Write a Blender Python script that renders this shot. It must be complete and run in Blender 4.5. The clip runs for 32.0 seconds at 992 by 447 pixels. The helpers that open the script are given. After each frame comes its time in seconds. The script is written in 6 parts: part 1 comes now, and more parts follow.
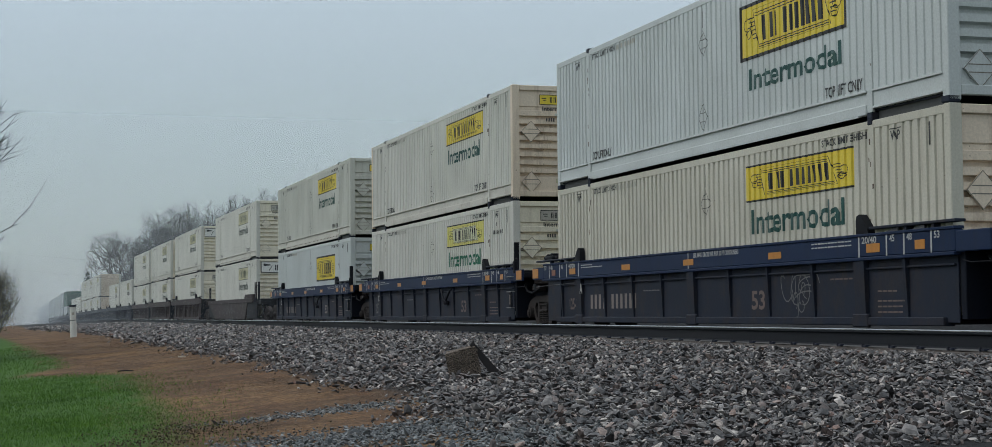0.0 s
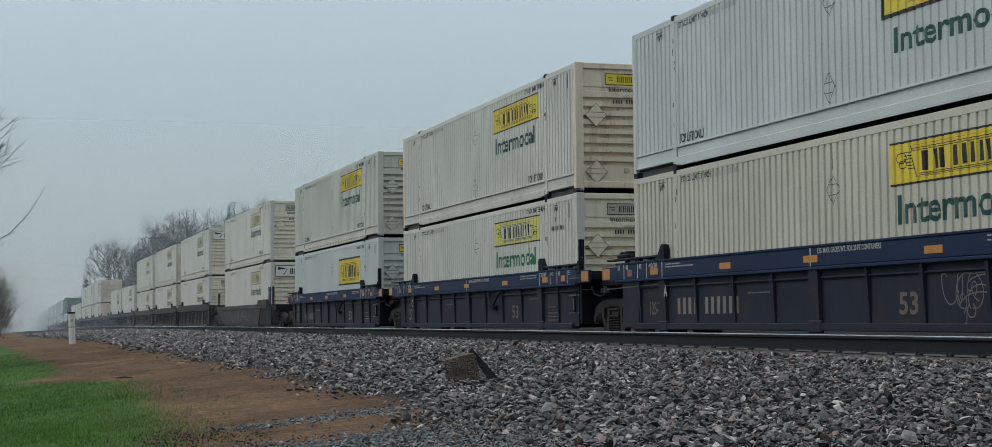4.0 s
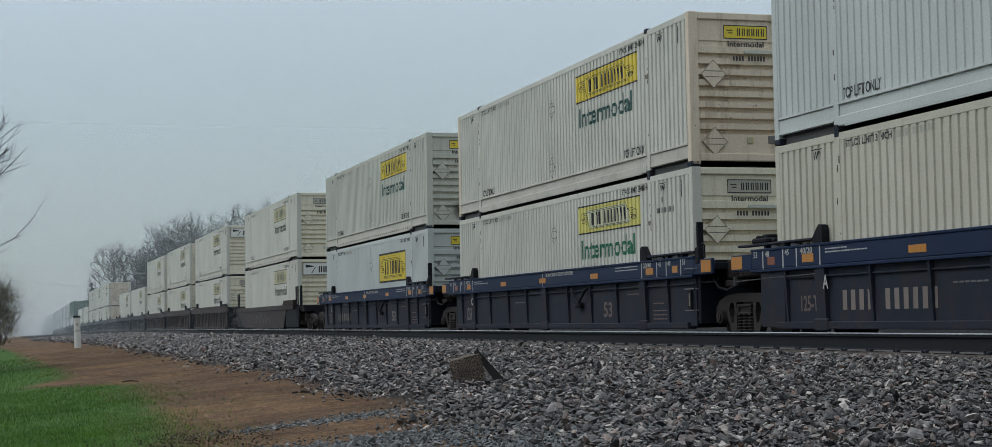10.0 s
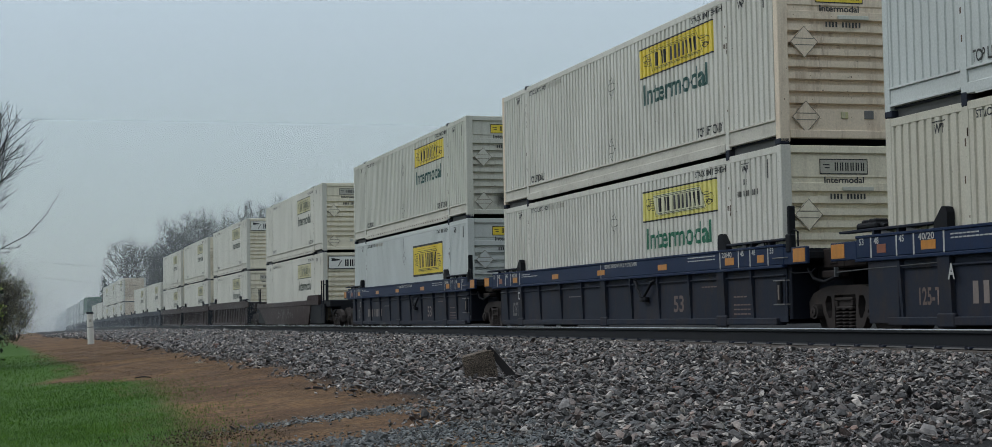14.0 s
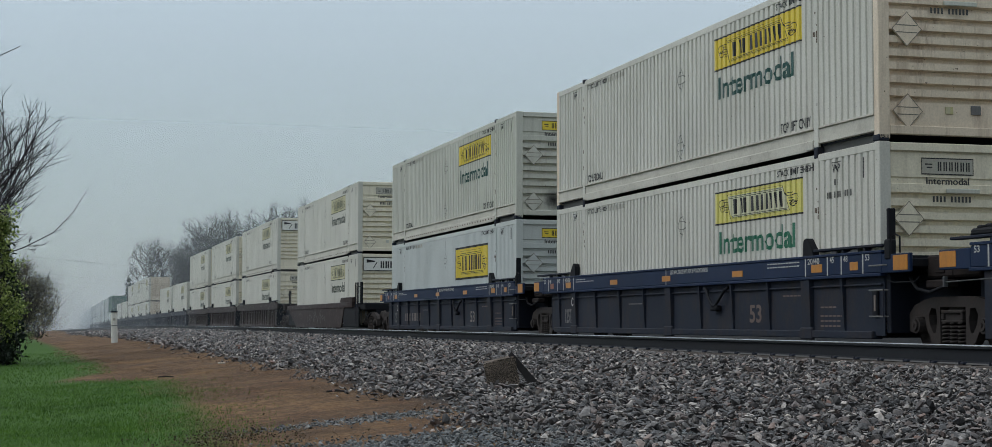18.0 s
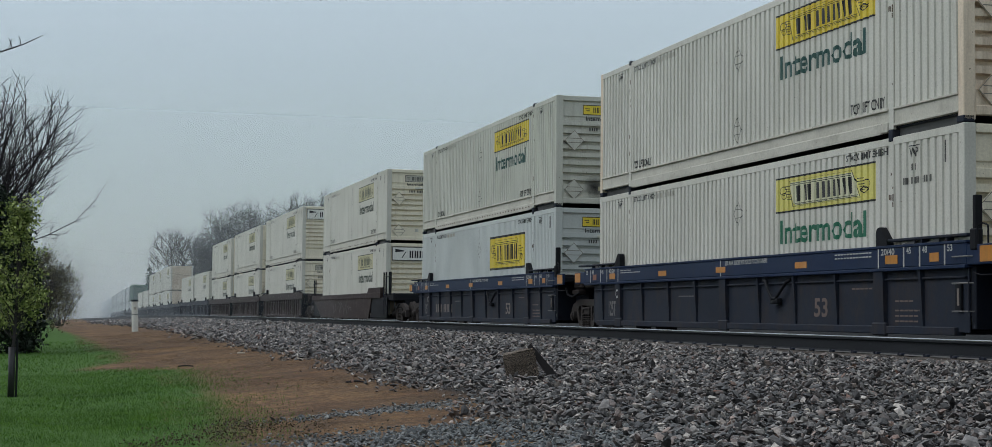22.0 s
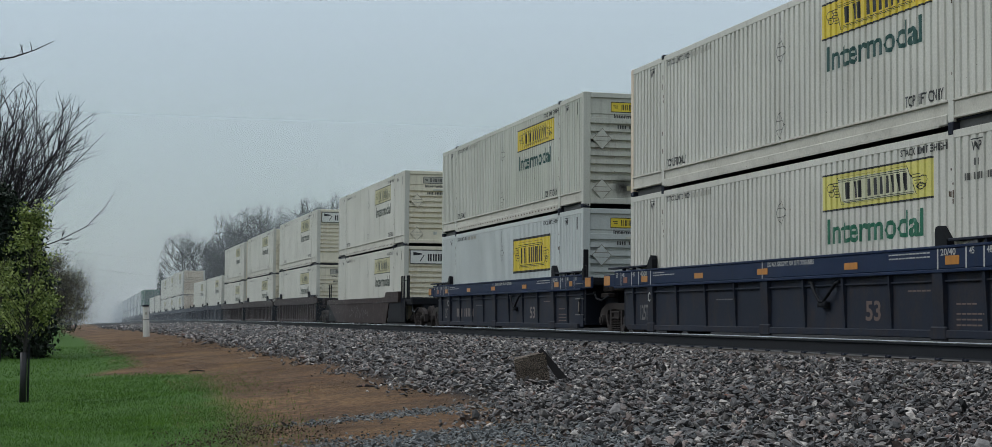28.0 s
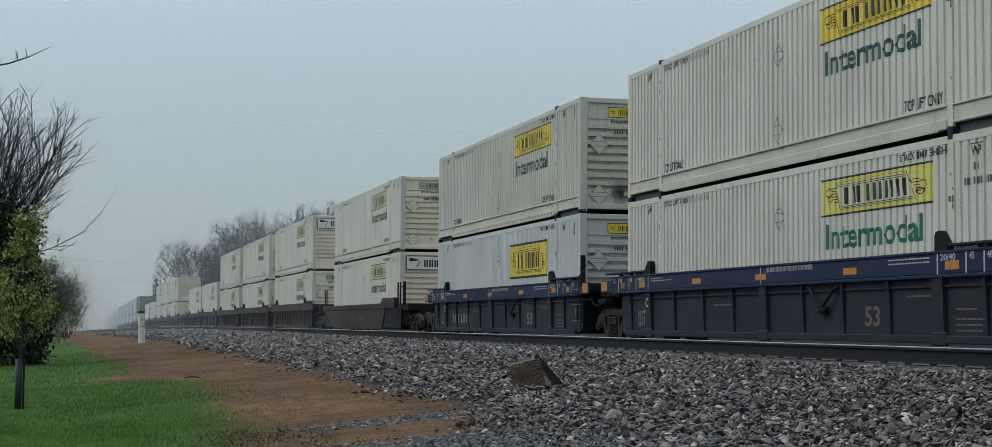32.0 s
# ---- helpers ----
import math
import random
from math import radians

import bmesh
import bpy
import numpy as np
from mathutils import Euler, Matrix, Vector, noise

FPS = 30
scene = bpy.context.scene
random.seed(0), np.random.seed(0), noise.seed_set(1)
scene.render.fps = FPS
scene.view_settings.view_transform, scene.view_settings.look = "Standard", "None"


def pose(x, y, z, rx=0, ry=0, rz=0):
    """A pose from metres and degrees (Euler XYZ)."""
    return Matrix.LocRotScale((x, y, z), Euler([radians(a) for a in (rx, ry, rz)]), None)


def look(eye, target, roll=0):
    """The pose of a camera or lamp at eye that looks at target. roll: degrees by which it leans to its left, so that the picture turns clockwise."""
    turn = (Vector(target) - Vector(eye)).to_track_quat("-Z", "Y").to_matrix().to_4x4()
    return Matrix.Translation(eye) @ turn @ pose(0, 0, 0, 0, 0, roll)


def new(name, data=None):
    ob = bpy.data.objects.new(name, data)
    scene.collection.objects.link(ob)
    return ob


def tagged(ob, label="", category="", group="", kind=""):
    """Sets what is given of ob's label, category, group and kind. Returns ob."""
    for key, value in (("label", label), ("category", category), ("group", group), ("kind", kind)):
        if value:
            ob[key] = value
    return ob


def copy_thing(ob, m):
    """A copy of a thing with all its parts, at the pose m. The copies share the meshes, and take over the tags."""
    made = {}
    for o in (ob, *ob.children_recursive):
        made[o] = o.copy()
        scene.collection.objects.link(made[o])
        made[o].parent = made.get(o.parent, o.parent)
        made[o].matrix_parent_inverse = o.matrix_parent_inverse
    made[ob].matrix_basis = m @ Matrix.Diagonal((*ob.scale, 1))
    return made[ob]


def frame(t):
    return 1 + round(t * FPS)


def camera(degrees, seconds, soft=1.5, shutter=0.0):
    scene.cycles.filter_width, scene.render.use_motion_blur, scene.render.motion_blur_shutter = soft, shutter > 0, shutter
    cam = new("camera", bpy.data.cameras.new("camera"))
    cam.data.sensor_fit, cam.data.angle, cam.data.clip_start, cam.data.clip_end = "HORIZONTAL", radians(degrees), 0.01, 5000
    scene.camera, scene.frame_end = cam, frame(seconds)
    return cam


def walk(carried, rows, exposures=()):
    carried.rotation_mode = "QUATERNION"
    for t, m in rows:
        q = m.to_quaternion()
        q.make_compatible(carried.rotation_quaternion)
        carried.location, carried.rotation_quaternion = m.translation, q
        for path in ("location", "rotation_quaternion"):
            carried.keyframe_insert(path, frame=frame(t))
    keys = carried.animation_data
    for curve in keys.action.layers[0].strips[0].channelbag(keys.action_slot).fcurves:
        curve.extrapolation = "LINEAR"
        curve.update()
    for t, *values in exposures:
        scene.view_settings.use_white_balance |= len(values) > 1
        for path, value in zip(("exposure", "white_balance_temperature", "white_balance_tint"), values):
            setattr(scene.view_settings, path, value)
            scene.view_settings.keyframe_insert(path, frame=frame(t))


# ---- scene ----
# The camera stands on the verge; y runs along the track, x across it, z = 0 is the train's rail top.
EYE_Z = 0.49
LENS = 33.634


def aim(yaw, pitch, roll):
    return pose(0, 0, EYE_Z, 90 + pitch, 0, -yaw) @ pose(0, 0, 0, 0, 0, roll)


AIM = [
    (0.0, 16.816, 3.07, -0.515), (0.5, 16.835, 3.098, -0.561), (1.0, 16.977, 3.119, -0.603), (1.5, 17.015, 3.133, -0.64),
    (2.0, 17.052, 3.136, -0.587), (2.5, 16.889, 3.174, -0.567), (3.0, 16.873, 3.209, -0.602), (3.5, 16.891, 3.263, -0.559),
    (5.5, 16.775, 3.357, -0.611), (6.0, 16.88, 3.38, -0.716), (6.5, 16.767, 3.378, -0.752), (7.0, 16.855, 3.361, -0.79),
    (7.5, 16.848, 3.343, -0.793), (8.0, 16.853, 3.319, -0.856), (8.5, 16.819, 3.304, -0.941), (9.0, 16.707, 3.322, -1.001),
    (9.5, 16.688, 3.332, -0.997), (10.0, 16.709, 3.321, -1.006), (10.5, 16.706, 3.275, -1.042), (11.0, 16.698, 3.283, -1.124),
    (11.5, 16.692, 3.277, -1.098), (12.0, 16.661, 3.254, -1.113), (12.5, 16.59, 3.203, -1.117), (13.0, 16.605, 3.154, -1.139),
    (13.5, 16.498, 3.148, -1.068), (14.0, 16.279, 3.192, -1.019), (14.5, 16.165, 3.236, -0.655), (16.5, 15.63, 3.346, 0.047),
    (17.0, 15.568, 3.36, 0.063), (17.5, 15.528, 3.404, 0.106), (18.0, 15.424, 3.424, 0.123), (18.5, 15.394, 3.421, 0.121),
    (19.0, 15.367, 3.423, 0.04), (19.5, 15.25, 3.371, 0.074), (20.0, 15.177, 3.255, 0.185), (20.5, 15.11, 3.183, 0.294),
    (21.0, 14.945, 3.147, 0.334), (21.5, 14.862, 3.131, 0.403), (22.0, 14.722, 3.136, 0.559), (22.5, 14.659, 3.135, 0.696),
    (23.0, 14.624, 3.122, 0.723), (23.5, 14.591, 3.104, 0.766), (24.0, 14.601, 3.108, 0.773), (24.5, 14.568, 3.104, 0.784),
    (25.0, 14.562, 3.106, 0.827), (25.5, 14.57, 3.123, 0.853), (27.5, 14.39, 3.223, 0.569), (28.0, 14.352, 3.281, 0.435),
    (28.5, 14.278, 3.346, 0.334), (29.0, 14.228, 3.411, 0.19), (29.5, 14.183, 3.489, 0.132), (30.0, 14.187, 3.54, 0.097),
    (30.5, 14.18, 3.529, 0.198), (31.0, 14.259, 3.472, 0.237), (31.5, 14.385, 3.471, 0.237), (32.0, 14.506, 3.488, 0.359),
]
cam = camera(LENS, 32.0, soft=0.55)
walk(cam, [(t, aim(a, b, c)) for t, a, b, c in AIM])

# distance of the train's reference point along the track: it rolls in and stops
ROLL = [
    (0.0, 38.732), (1.0, 37.493), (2.0, 36.287), (3.0, 35.11), (4.0, 33.963), (5.0, 32.848), (6.0, 31.768), (7.0, 30.726),
    (8.0, 29.726), (9.0, 28.769), (10.0, 27.859), (11.0, 26.996), (12.0, 26.181), (13.0, 25.414), (14.0, 24.694), (15.0, 24.02),
    (16.0, 23.39), (17.0, 22.804), (18.0, 22.259), (19.0, 21.754), (20.0, 21.289), (21.0, 20.862), (22.0, 20.474), (23.0, 20.126),
    (24.0, 19.819), (25.0, 19.555), (26.0, 19.335), (27.0, 19.161), (28.0, 19.034), (29.0, 18.953), (30.0, 18.915), (31.0, 18.91),
    (32.0, 18.91),
]

# ---- light ----
scene.view_settings.exposure = 0.0
world = bpy.data.worlds.new("overcast")
scene.world = world
world.use_nodes = True
wn, wl = world.node_tree.nodes, world.node_tree.links
wn.clear()
w_out = wn.new("ShaderNodeOutputWorld")
w_sky = wn.new("ShaderNodeTexSky")
w_sky.sky_type, w_sky.sun_disc = "NISHITA", False
w_sky.sun_elevation, w_sky.sun_rotation = radians(48), radians(300)
w_sky.air_density, w_sky.dust_density, w_sky.ozone_density = 1.0, 1.0, 1.5
w_skybg = wn.new("ShaderNodeBackground")
w_skybg.inputs["Strength"].default_value = 0.05
wl.new(w_sky.outputs[0], w_skybg.inputs["Color"])
w_geo = wn.new("ShaderNodeTexCoord")
w_sep = wn.new("ShaderNodeSeparateXYZ")
wl.new(w_geo.outputs["Generated"], w_sep.inputs[0])
w_ramp = wn.new("ShaderNodeValToRGB")
w_ramp.color_ramp.elements[0].position, w_ramp.color_ramp.elements[0].color = 0.0, (0.291, 0.334, 0.362, 1)
w_ramp.color_ramp.elements[1].position, w_ramp.color_ramp.elements[1].color = 0.2, (0.405, 0.452, 0.468, 1)
top_stop = w_ramp.color_ramp.elements.new(1.0)
top_stop.color = (0.90, 0.98, 1.02, 1)
wl.new(w_sep.outputs["Z"], w_ramp.inputs[0])
w_cloud = wn.new("ShaderNodeBackground")
w_cloud.inputs["Strength"].default_value = 0.9
wl.new(w_ramp.outputs[0], w_cloud.inputs["Color"])
w_add = wn.new("ShaderNodeAddShader")
wl.new(w_skybg.outputs[0], w_add.inputs[0])
wl.new(w_cloud.outputs[0], w_add.inputs[1])
wl.new(w_add.outputs[0], w_out.inputs["Surface"])

sun_data = bpy.data.lights.new("sun", "SUN")
sun_data.energy, sun_data.angle, sun_data.color = 0.72, radians(24), (1.0, 0.975, 0.94)
sun = new("sun", sun_data)
sun.matrix_world = look((-45, 40, 52), (0, 20, 0))

# ---- materials ----


def nodes_of(name):
    m = bpy.data.materials.new(name)
    m.use_nodes = True
    nt = m.node_tree
    return m, nt, nt.nodes["Principled BSDF"]


def noise_node(nt, scale, detail=4.0, rough=0.6, stretch=(1, 1, 1), coord="Object"):
    tc = nt.nodes.new("ShaderNodeTexCoord")
    mp = nt.nodes.new("ShaderNodeMapping")
    mp.inputs["Scale"].default_value = stretch
    nt.links.new(tc.outputs[coord], mp.inputs[0])
    n = nt.nodes.new("ShaderNodeTexNoise")
    n.inputs["Scale"].default_value, n.inputs["Detail"].default_value, n.inputs["Roughness"].default_value = scale, detail, rough
    nt.links.new(mp.outputs[0], n.inputs["Vector"])
    return n.outputs["Fac"]


def ramp(nt, fac, stops):
    r = nt.nodes.new("ShaderNodeValToRGB")
    el = r.color_ramp.elements
    el[0].position, el[0].color = stops[0][0], (*stops[0][1], 1)
    el[1].position, el[1].color = stops[-1][0], (*stops[-1][1], 1)
    for p, c in stops[1:-1]:
        el.new(p).color = (*c, 1)
    nt.links.new(fac, r.inputs[0])
    return r.outputs[0]


def mix(nt, fac, a, b, kind="MIX"):
    m = nt.nodes.new("ShaderNodeMix")
    m.data_type, m.blend_type = "RGBA", kind
    for sock, v in ((m.inputs[0], fac), (m.inputs[6], a), (m.inputs[7], b)):
        if isinstance(v, bpy.types.NodeSocket):
            nt.links.new(v, sock)
        else:
            sock.default_value = v if isinstance(v, float) else (*v, 1)
    return m.outputs[2]


def bump(nt, bsdf, height, strength=0.3, distance=0.01):
    b = nt.nodes.new("ShaderNodeBump")
    b.inputs["Strength"].default_value, b.inputs["Distance"].default_value = strength, distance
    nt.links.new(height, b.inputs["Height"])
    nt.links.new(b.outputs[0], bsdf.inputs["Normal"])


def paint(name, base, rough=0.5, stain=(0.2, 0.16, 0.12), amount=0.5, grain=30.0, streak=(1, 1, 0.08), metal=0.0, low=0.52, high=0.8, gloss=0.4, rust=0.0):
    """Weathered paint: base colour, vertical dirt streaks and fine grain."""
    m, nt, p = nodes_of(name)
    streaks = ramp(nt, noise_node(nt, 5.0, 6.0, 0.7, streak), [(low, (0, 0, 0)), (high, (amount,) * 3)])
    col = mix(nt, streaks, base, stain)
    if rust > 0:
        drip = ramp(nt, noise_node(nt, 2.2, 8.0, 0.75, (1, 1, 0.16)), [(0.60, (0, 0, 0)), (0.72, (rust,) * 3)])
        col = mix(nt, drip, col, (0.19, 0.10, 0.055))
        speck = ramp(nt, noise_node(nt, 17.0, 3.0, 0.5), [(0.70, (0, 0, 0)), (0.76, (min(1.0, rust * 1.8),) * 3)])
        col = mix(nt, speck, col, (0.10, 0.06, 0.04))
    fine = ramp(nt, noise_node(nt, grain, 3.0), [(0.3, (0.88,) * 3), (0.7, (1.06,) * 3)])
    col = mix(nt, 1.0, col, fine, "MULTIPLY")
    big = ramp(nt, noise_node(nt, 0.5, 2.0), [(0.3, (0.9, 0.9, 0.89)), (0.7, (1.04,) * 3)])
    col = mix(nt, 1.0, col, big, "MULTIPLY")
    nt.links.new(col, p.inputs["Base Color"])
    p.inputs["Roughness"].default_value, p.inputs["Metallic"].default_value = rough, metal
    p.inputs["Specular IOR Level"].default_value = gloss
    bump(nt, p, noise_node(nt, 14.0, 4.0), 0.12, 0.006)
    return m


CREAM = paint("cream_paint", (0.592, 0.578, 0.517), 0.5, (0.31, 0.28, 0.22), 0.5, rust=0.3)
CREAM_WARM = paint("warm_cream_paint", (0.535, 0.508, 0.42), 0.5, (0.31, 0.26, 0.19), 0.45, rust=0.25)
GREYCREAM = paint("grey_cream_paint", (0.54, 0.54, 0.475), 0.55, (0.24, 0.21, 0.17), 0.6, rust=0.4)
WHITE = paint("white_paint", (0.515, 0.545, 0.53), 0.45, (0.37, 0.375, 0.345), 0.35, rust=0.1)
SMOOTH_CREAM = paint("plate_cream_paint", (0.555, 0.54, 0.475), 0.45, (0.34, 0.31, 0.25), 0.45, rust=0.3)
END_YELLOW = paint("end_yellow_cream_paint", (0.77, 0.705, 0.555), 0.5, (0.33, 0.25, 0.16), 0.5, rust=0.3)
END_CREAM = paint("end_cream_paint", (0.72, 0.60, 0.465), 0.5, (0.26, 0.15, 0.085), 0.7, 30.0, (1, 1, 0.12), 0.0, 0.5, 0.78, rust=0.75)
BLUE = paint("railcar_blue_paint", (0.0095, 0.0225, 0.060), 0.6, (0.022, 0.022, 0.03), 0.6, gloss=0.2)
GRIME = paint("grimy_steel", (0.0145, 0.0200, 0.0340), 0.7, (0.040, 0.030, 0.026), 0.8, 20.0, (1, 0.5, 0.3), low=0.47, high=0.72, gloss=0.25)
GRIME_DARK = paint("oily_black_steel", (0.0075, 0.0085, 0.0115), 0.7, (0.02, 0.017, 0.015), 0.5, 20.0, (1, 1, 1), gloss=0.2)
DRAFT = paint("sooty_brown_steel", (0.022, 0.017, 0.016), 0.8, (0.036, 0.026, 0.022), 0.6, 20.0, (1, 1, 1), gloss=0.15)
ROD = paint("worn_rod_steel", (0.075, 0.078, 0.082), 0.6, (0.04, 0.035, 0.03), 0.5)
NAVY_DARK = paint("dull_navy_paint", (0.005, 0.0075, 0.015), 0.7, (0.016, 0.014, 0.014), 0.6, 20.0, (1, 1, 0.5), gloss=0.2)
BROWN = paint("oxide_brown_paint", (0.039, 0.026, 0.025), 0.65, (0.082, 0.062, 0.056), 0.7, 20.0, (1, 0.4, 0.8), low=0.48, high=0.7, gloss=0.2)
RUST = paint("rusted_iron", (0.040, 0.034, 0.032), 0.8, (0.062, 0.042, 0.032), 0.6, 25.0, (1, 1, 1), gloss=0.2)
YELLOW = paint("sign_yellow", (0.72, 0.55, 0.045), 0.45, (0.4, 0.33, 0.12), 0.35)
YELLOW_FADED = paint("faded_sign_yellow", (0.50, 0.455, 0.22), 0.5, (0.46, 0.43, 0.34), 0.8, low=0.4, high=0.65)
YELLOW_PALE = paint("sun_bleached_sign_yellow", (0.66, 0.60, 0.16), 0.5, (0.5, 0.47, 0.3), 0.5)
BANNER_PALE = paint("pale_banner", (0.60, 0.59, 0.40), 0.5, (0.5, 0.47, 0.36), 0.4)
BLACK_FADED = paint("faded_sign_black", (0.07, 0.085, 0.07), 0.6, (0.3, 0.29, 0.25), 0.6)
BLACK = paint("sign_black", (0.018, 0.018, 0.02), 0.5, (0.1, 0.1, 0.09), 0.3)
GREEN = paint("letter_green", (0.008, 0.13, 0.07), 0.5, (0.35, 0.36, 0.3), 0.35)
DKGREEN = paint("letter_dark_green", (0.006, 0.062, 0.052), 0.5, (0.3, 0.32, 0.28), 0.35)
STENCIL = paint("stencil_grey", (0.04, 0.04, 0.04), 0.6, (0.3, 0.28, 0.24), 0.35)
STENCIL_PALE = paint("chalk_grey", (0.16, 0.155, 0.15), 0.7, (0.05, 0.05, 0.05), 0.5)
OFFWHITE = paint("stencil_white", (0.42, 0.42, 0.40), 0.6, (0.1, 0.1, 0.1), 0.5)
BAR_GREY = paint("worn_stencil_white", (0.20, 0.165, 0.145), 0.6, (0.08, 0.07, 0.065), 0.6)
DULLRED = paint("stencil_red", (0.145, 0.102, 0.086), 0.6, (0.06, 0.05, 0.045), 0.5)
DULL_REFLECTOR = paint("faded_reflector", (0.25, 0.085, 0.045), 0.5, (0.12, 0.07, 0.05), 0.5)
ORANGE = paint("reflector_orange", (0.5, 0.2, 0.025), 0.4, (0.15, 0.09, 0.04), 0.5)
GREENBOX = paint("dark_green_paint", (0.01, 0.085, 0.045), 0.5, (0.05, 0.06, 0.05), 0.5)
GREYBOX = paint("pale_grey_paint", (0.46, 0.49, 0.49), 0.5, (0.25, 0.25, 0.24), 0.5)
PALE = paint("placard_outline", (0.42, 0.40, 0.34), 0.5, (0.2, 0.18, 0.15), 0.4)
PLACARD = paint("placard_edge_grey", (0.19, 0.17, 0.14), 0.6, (0.12, 0.11, 0.1), 0.4)
TUNNEL = paint("recess_grey", (0.10, 0.10, 0.10), 0.7, (0.05, 0.045, 0.04), 0.6)
SCUFF = paint("rusty_scuff", (0.10, 0.07, 0.05), 0.8, (0.25, 0.2, 0.15), 0.5)
PLACARD_INK = paint("placard_ink", (0.10, 0.097, 0.088), 0.6, (0.2, 0.19, 0.16), 0.5)
RAIL_DIRTY = paint("dirty_lower_rail", (0.53, 0.51, 0.445), 0.6, (0.24, 0.21, 0.175), 0.5, 25.0, (1, 0.5, 0.6), 0.0, 0.5, 0.75, rust=0.45)
POSTWHITE = paint("post_white", (0.72, 0.71, 0.66), 0.6, (0.3, 0.27, 0.2), 0.4)

# ---- mesh building ----


class Build:
    """Collects vertices and faces for one mesh."""

    def __init__(self):
        self.v, self.f = [], []

    def add(self, verts, faces):
        n = len(self.v)
        self.v += [tuple(q) for q in verts]
        self.f += [tuple(i + n for i in q) for q in faces]
        return self

    def box(self, x0, x1, y0, y1, z0, z1, m=None):
        vs = [Vector((x, y, z)) for x in (x0, x1) for y in (y0, y1) for z in (z0, z1)]
        if m is not None:
            vs = [m @ q for q in vs]
        return self.add(vs, [(0, 1, 3, 2), (4, 6, 7, 5), (0, 4, 5, 1), (2, 3, 7, 6), (0, 2, 6, 4), (1, 5, 7, 3)])

    def bevel_box(self, x0, x1, y0, y1, z0, z1, b=0.01, m=None):
        """A box with chamfered edges."""
        c, h = Vector(((x0 + x1) / 2, (y0 + y1) / 2, (z0 + z1) / 2)), Vector(((x1 - x0) / 2, (y1 - y0) / 2, (z1 - z0) / 2))
        bm = bmesh.new()
        bmesh.ops.create_cube(bm, size=2.0)
        for q in bm.verts:
            q.co = Vector((q.co.x * h.x, q.co.y * h.y, q.co.z * h.z)) + c
        bmesh.ops.bevel(bm, geom=bm.edges[:], offset=b, segments=1, affect="EDGES")
        if m is not None:
            bmesh.ops.transform(bm, matrix=m, verts=bm.verts)
        bm.verts.index_update()
        self.add([q.co.copy() for q in bm.verts], [[q.index for q in f.verts] for f in bm.faces])
        bm.free()
        return self

    def prism(self, pts, axis, a, b):
        """Extrudes a closed outline of 2D points from a to b along an axis (0 x, 1 y, 2 z)."""
        n = len(pts)

        def at(p, h):
            q = [0, 0, 0]
            o = [i for i in range(3) if i != axis]
            q[axis], q[o[0]], q[o[1]] = h, p[0], p[1]
            return q
        vs = [at(p, a) for p in pts] + [at(p, b) for p in pts]
        fs = [(i, (i + 1) % n, n + (i + 1) % n, n + i) for i in range(n)] + [tuple(range(n))[::-1], tuple(range(n, 2 * n))]
        return self.add(vs, fs)

    def tube(self, path, radii, sides=6, cap=True):
        """A tapered tube along points."""
        n0 = len(self.v)
        path = [Vector(p) for p in path]
        for i, p in enumerate(path):
            d = (path[min(i + 1, len(path) - 1)] - path[max(i - 1, 0)]).normalized()
            a = d.cross(Vector((0.31, 0.27, 0.91)) if abs(d.z) < 0.9 else Vector((1, 0.1, 0))).normalized()
            b = d.cross(a)
            r = radii[i] if isinstance(radii, (list, tuple)) else radii
            for k in range(sides):
                w = 2 * math.pi * k / sides
                self.v.append(tuple(p + a * (r * math.cos(w)) + b * (r * math.sin(w))))
        for i in range(len(path) - 1):
            for k in range(sides):
                k2 = (k + 1) % sides
                self.f.append((n0 + i * sides + k, n0 + i * sides + k2, n0 + (i + 1) * sides + k2, n0 + (i + 1) * sides + k))
        if cap:
            self.f.append(tuple(range(n0, n0 + sides))[::-1])
            self.f.append(tuple(range(n0 + (len(path) - 1) * sides, n0 + len(path) * sides)))
        return self

    def mesh(self, name, material, smooth=False):
        me = bpy.data.meshes.new(name)
        me.from_pydata(self.v, [], self.f)
        if material is not None:
            me.materials.append(material)
        if smooth:
            me.polygons.foreach_set("use_smooth", [True] * len(me.polygons))
        me.update()
        bm = bmesh.new()
        bm.from_mesh(me)
        bmesh.ops.recalc_face_normals(bm, faces=bm.faces)
        bm.to_mesh(me)
        bm.free()
        return me


MADE = {}


def part(name, build, material, parent, label="", smooth=False, share=None):
    """Links one mesh as a part under a thing; alike parts share their mesh data by a key."""
    if share is not None and share in MADE:
        me = MADE[share]
    else:
        me = build() if callable(build) else build
        if isinstance(me, Build):
            me = me.mesh(name, material, smooth)
        if share is not None:
            MADE[share] = me
    ob = new(name, me)
    ob.parent = parent
    if label:
        tagged(ob, label)
    return ob


def thing(name, label, category, group="", at=None):
    e = new(name)
    e.empty_display_size = 0.3
    if at is not None:
        e.matrix_world = at
    return tagged(e, label, category, group)


def struct(name, build, material, smooth=False, label=""):
    ob = new(name, build.mesh(name, material, smooth))
    return tagged(ob, label, "", "", "structure")

# ---- containers ----
LEN, WID, HGT = 16.15, 2.6, 2.89
TRACK_X = 13.459
PERIOD, DEPTH = 0.207, 0.027
POSTS = (2.1, 14.05)          # smooth upright strips under the forty-foot lifting points


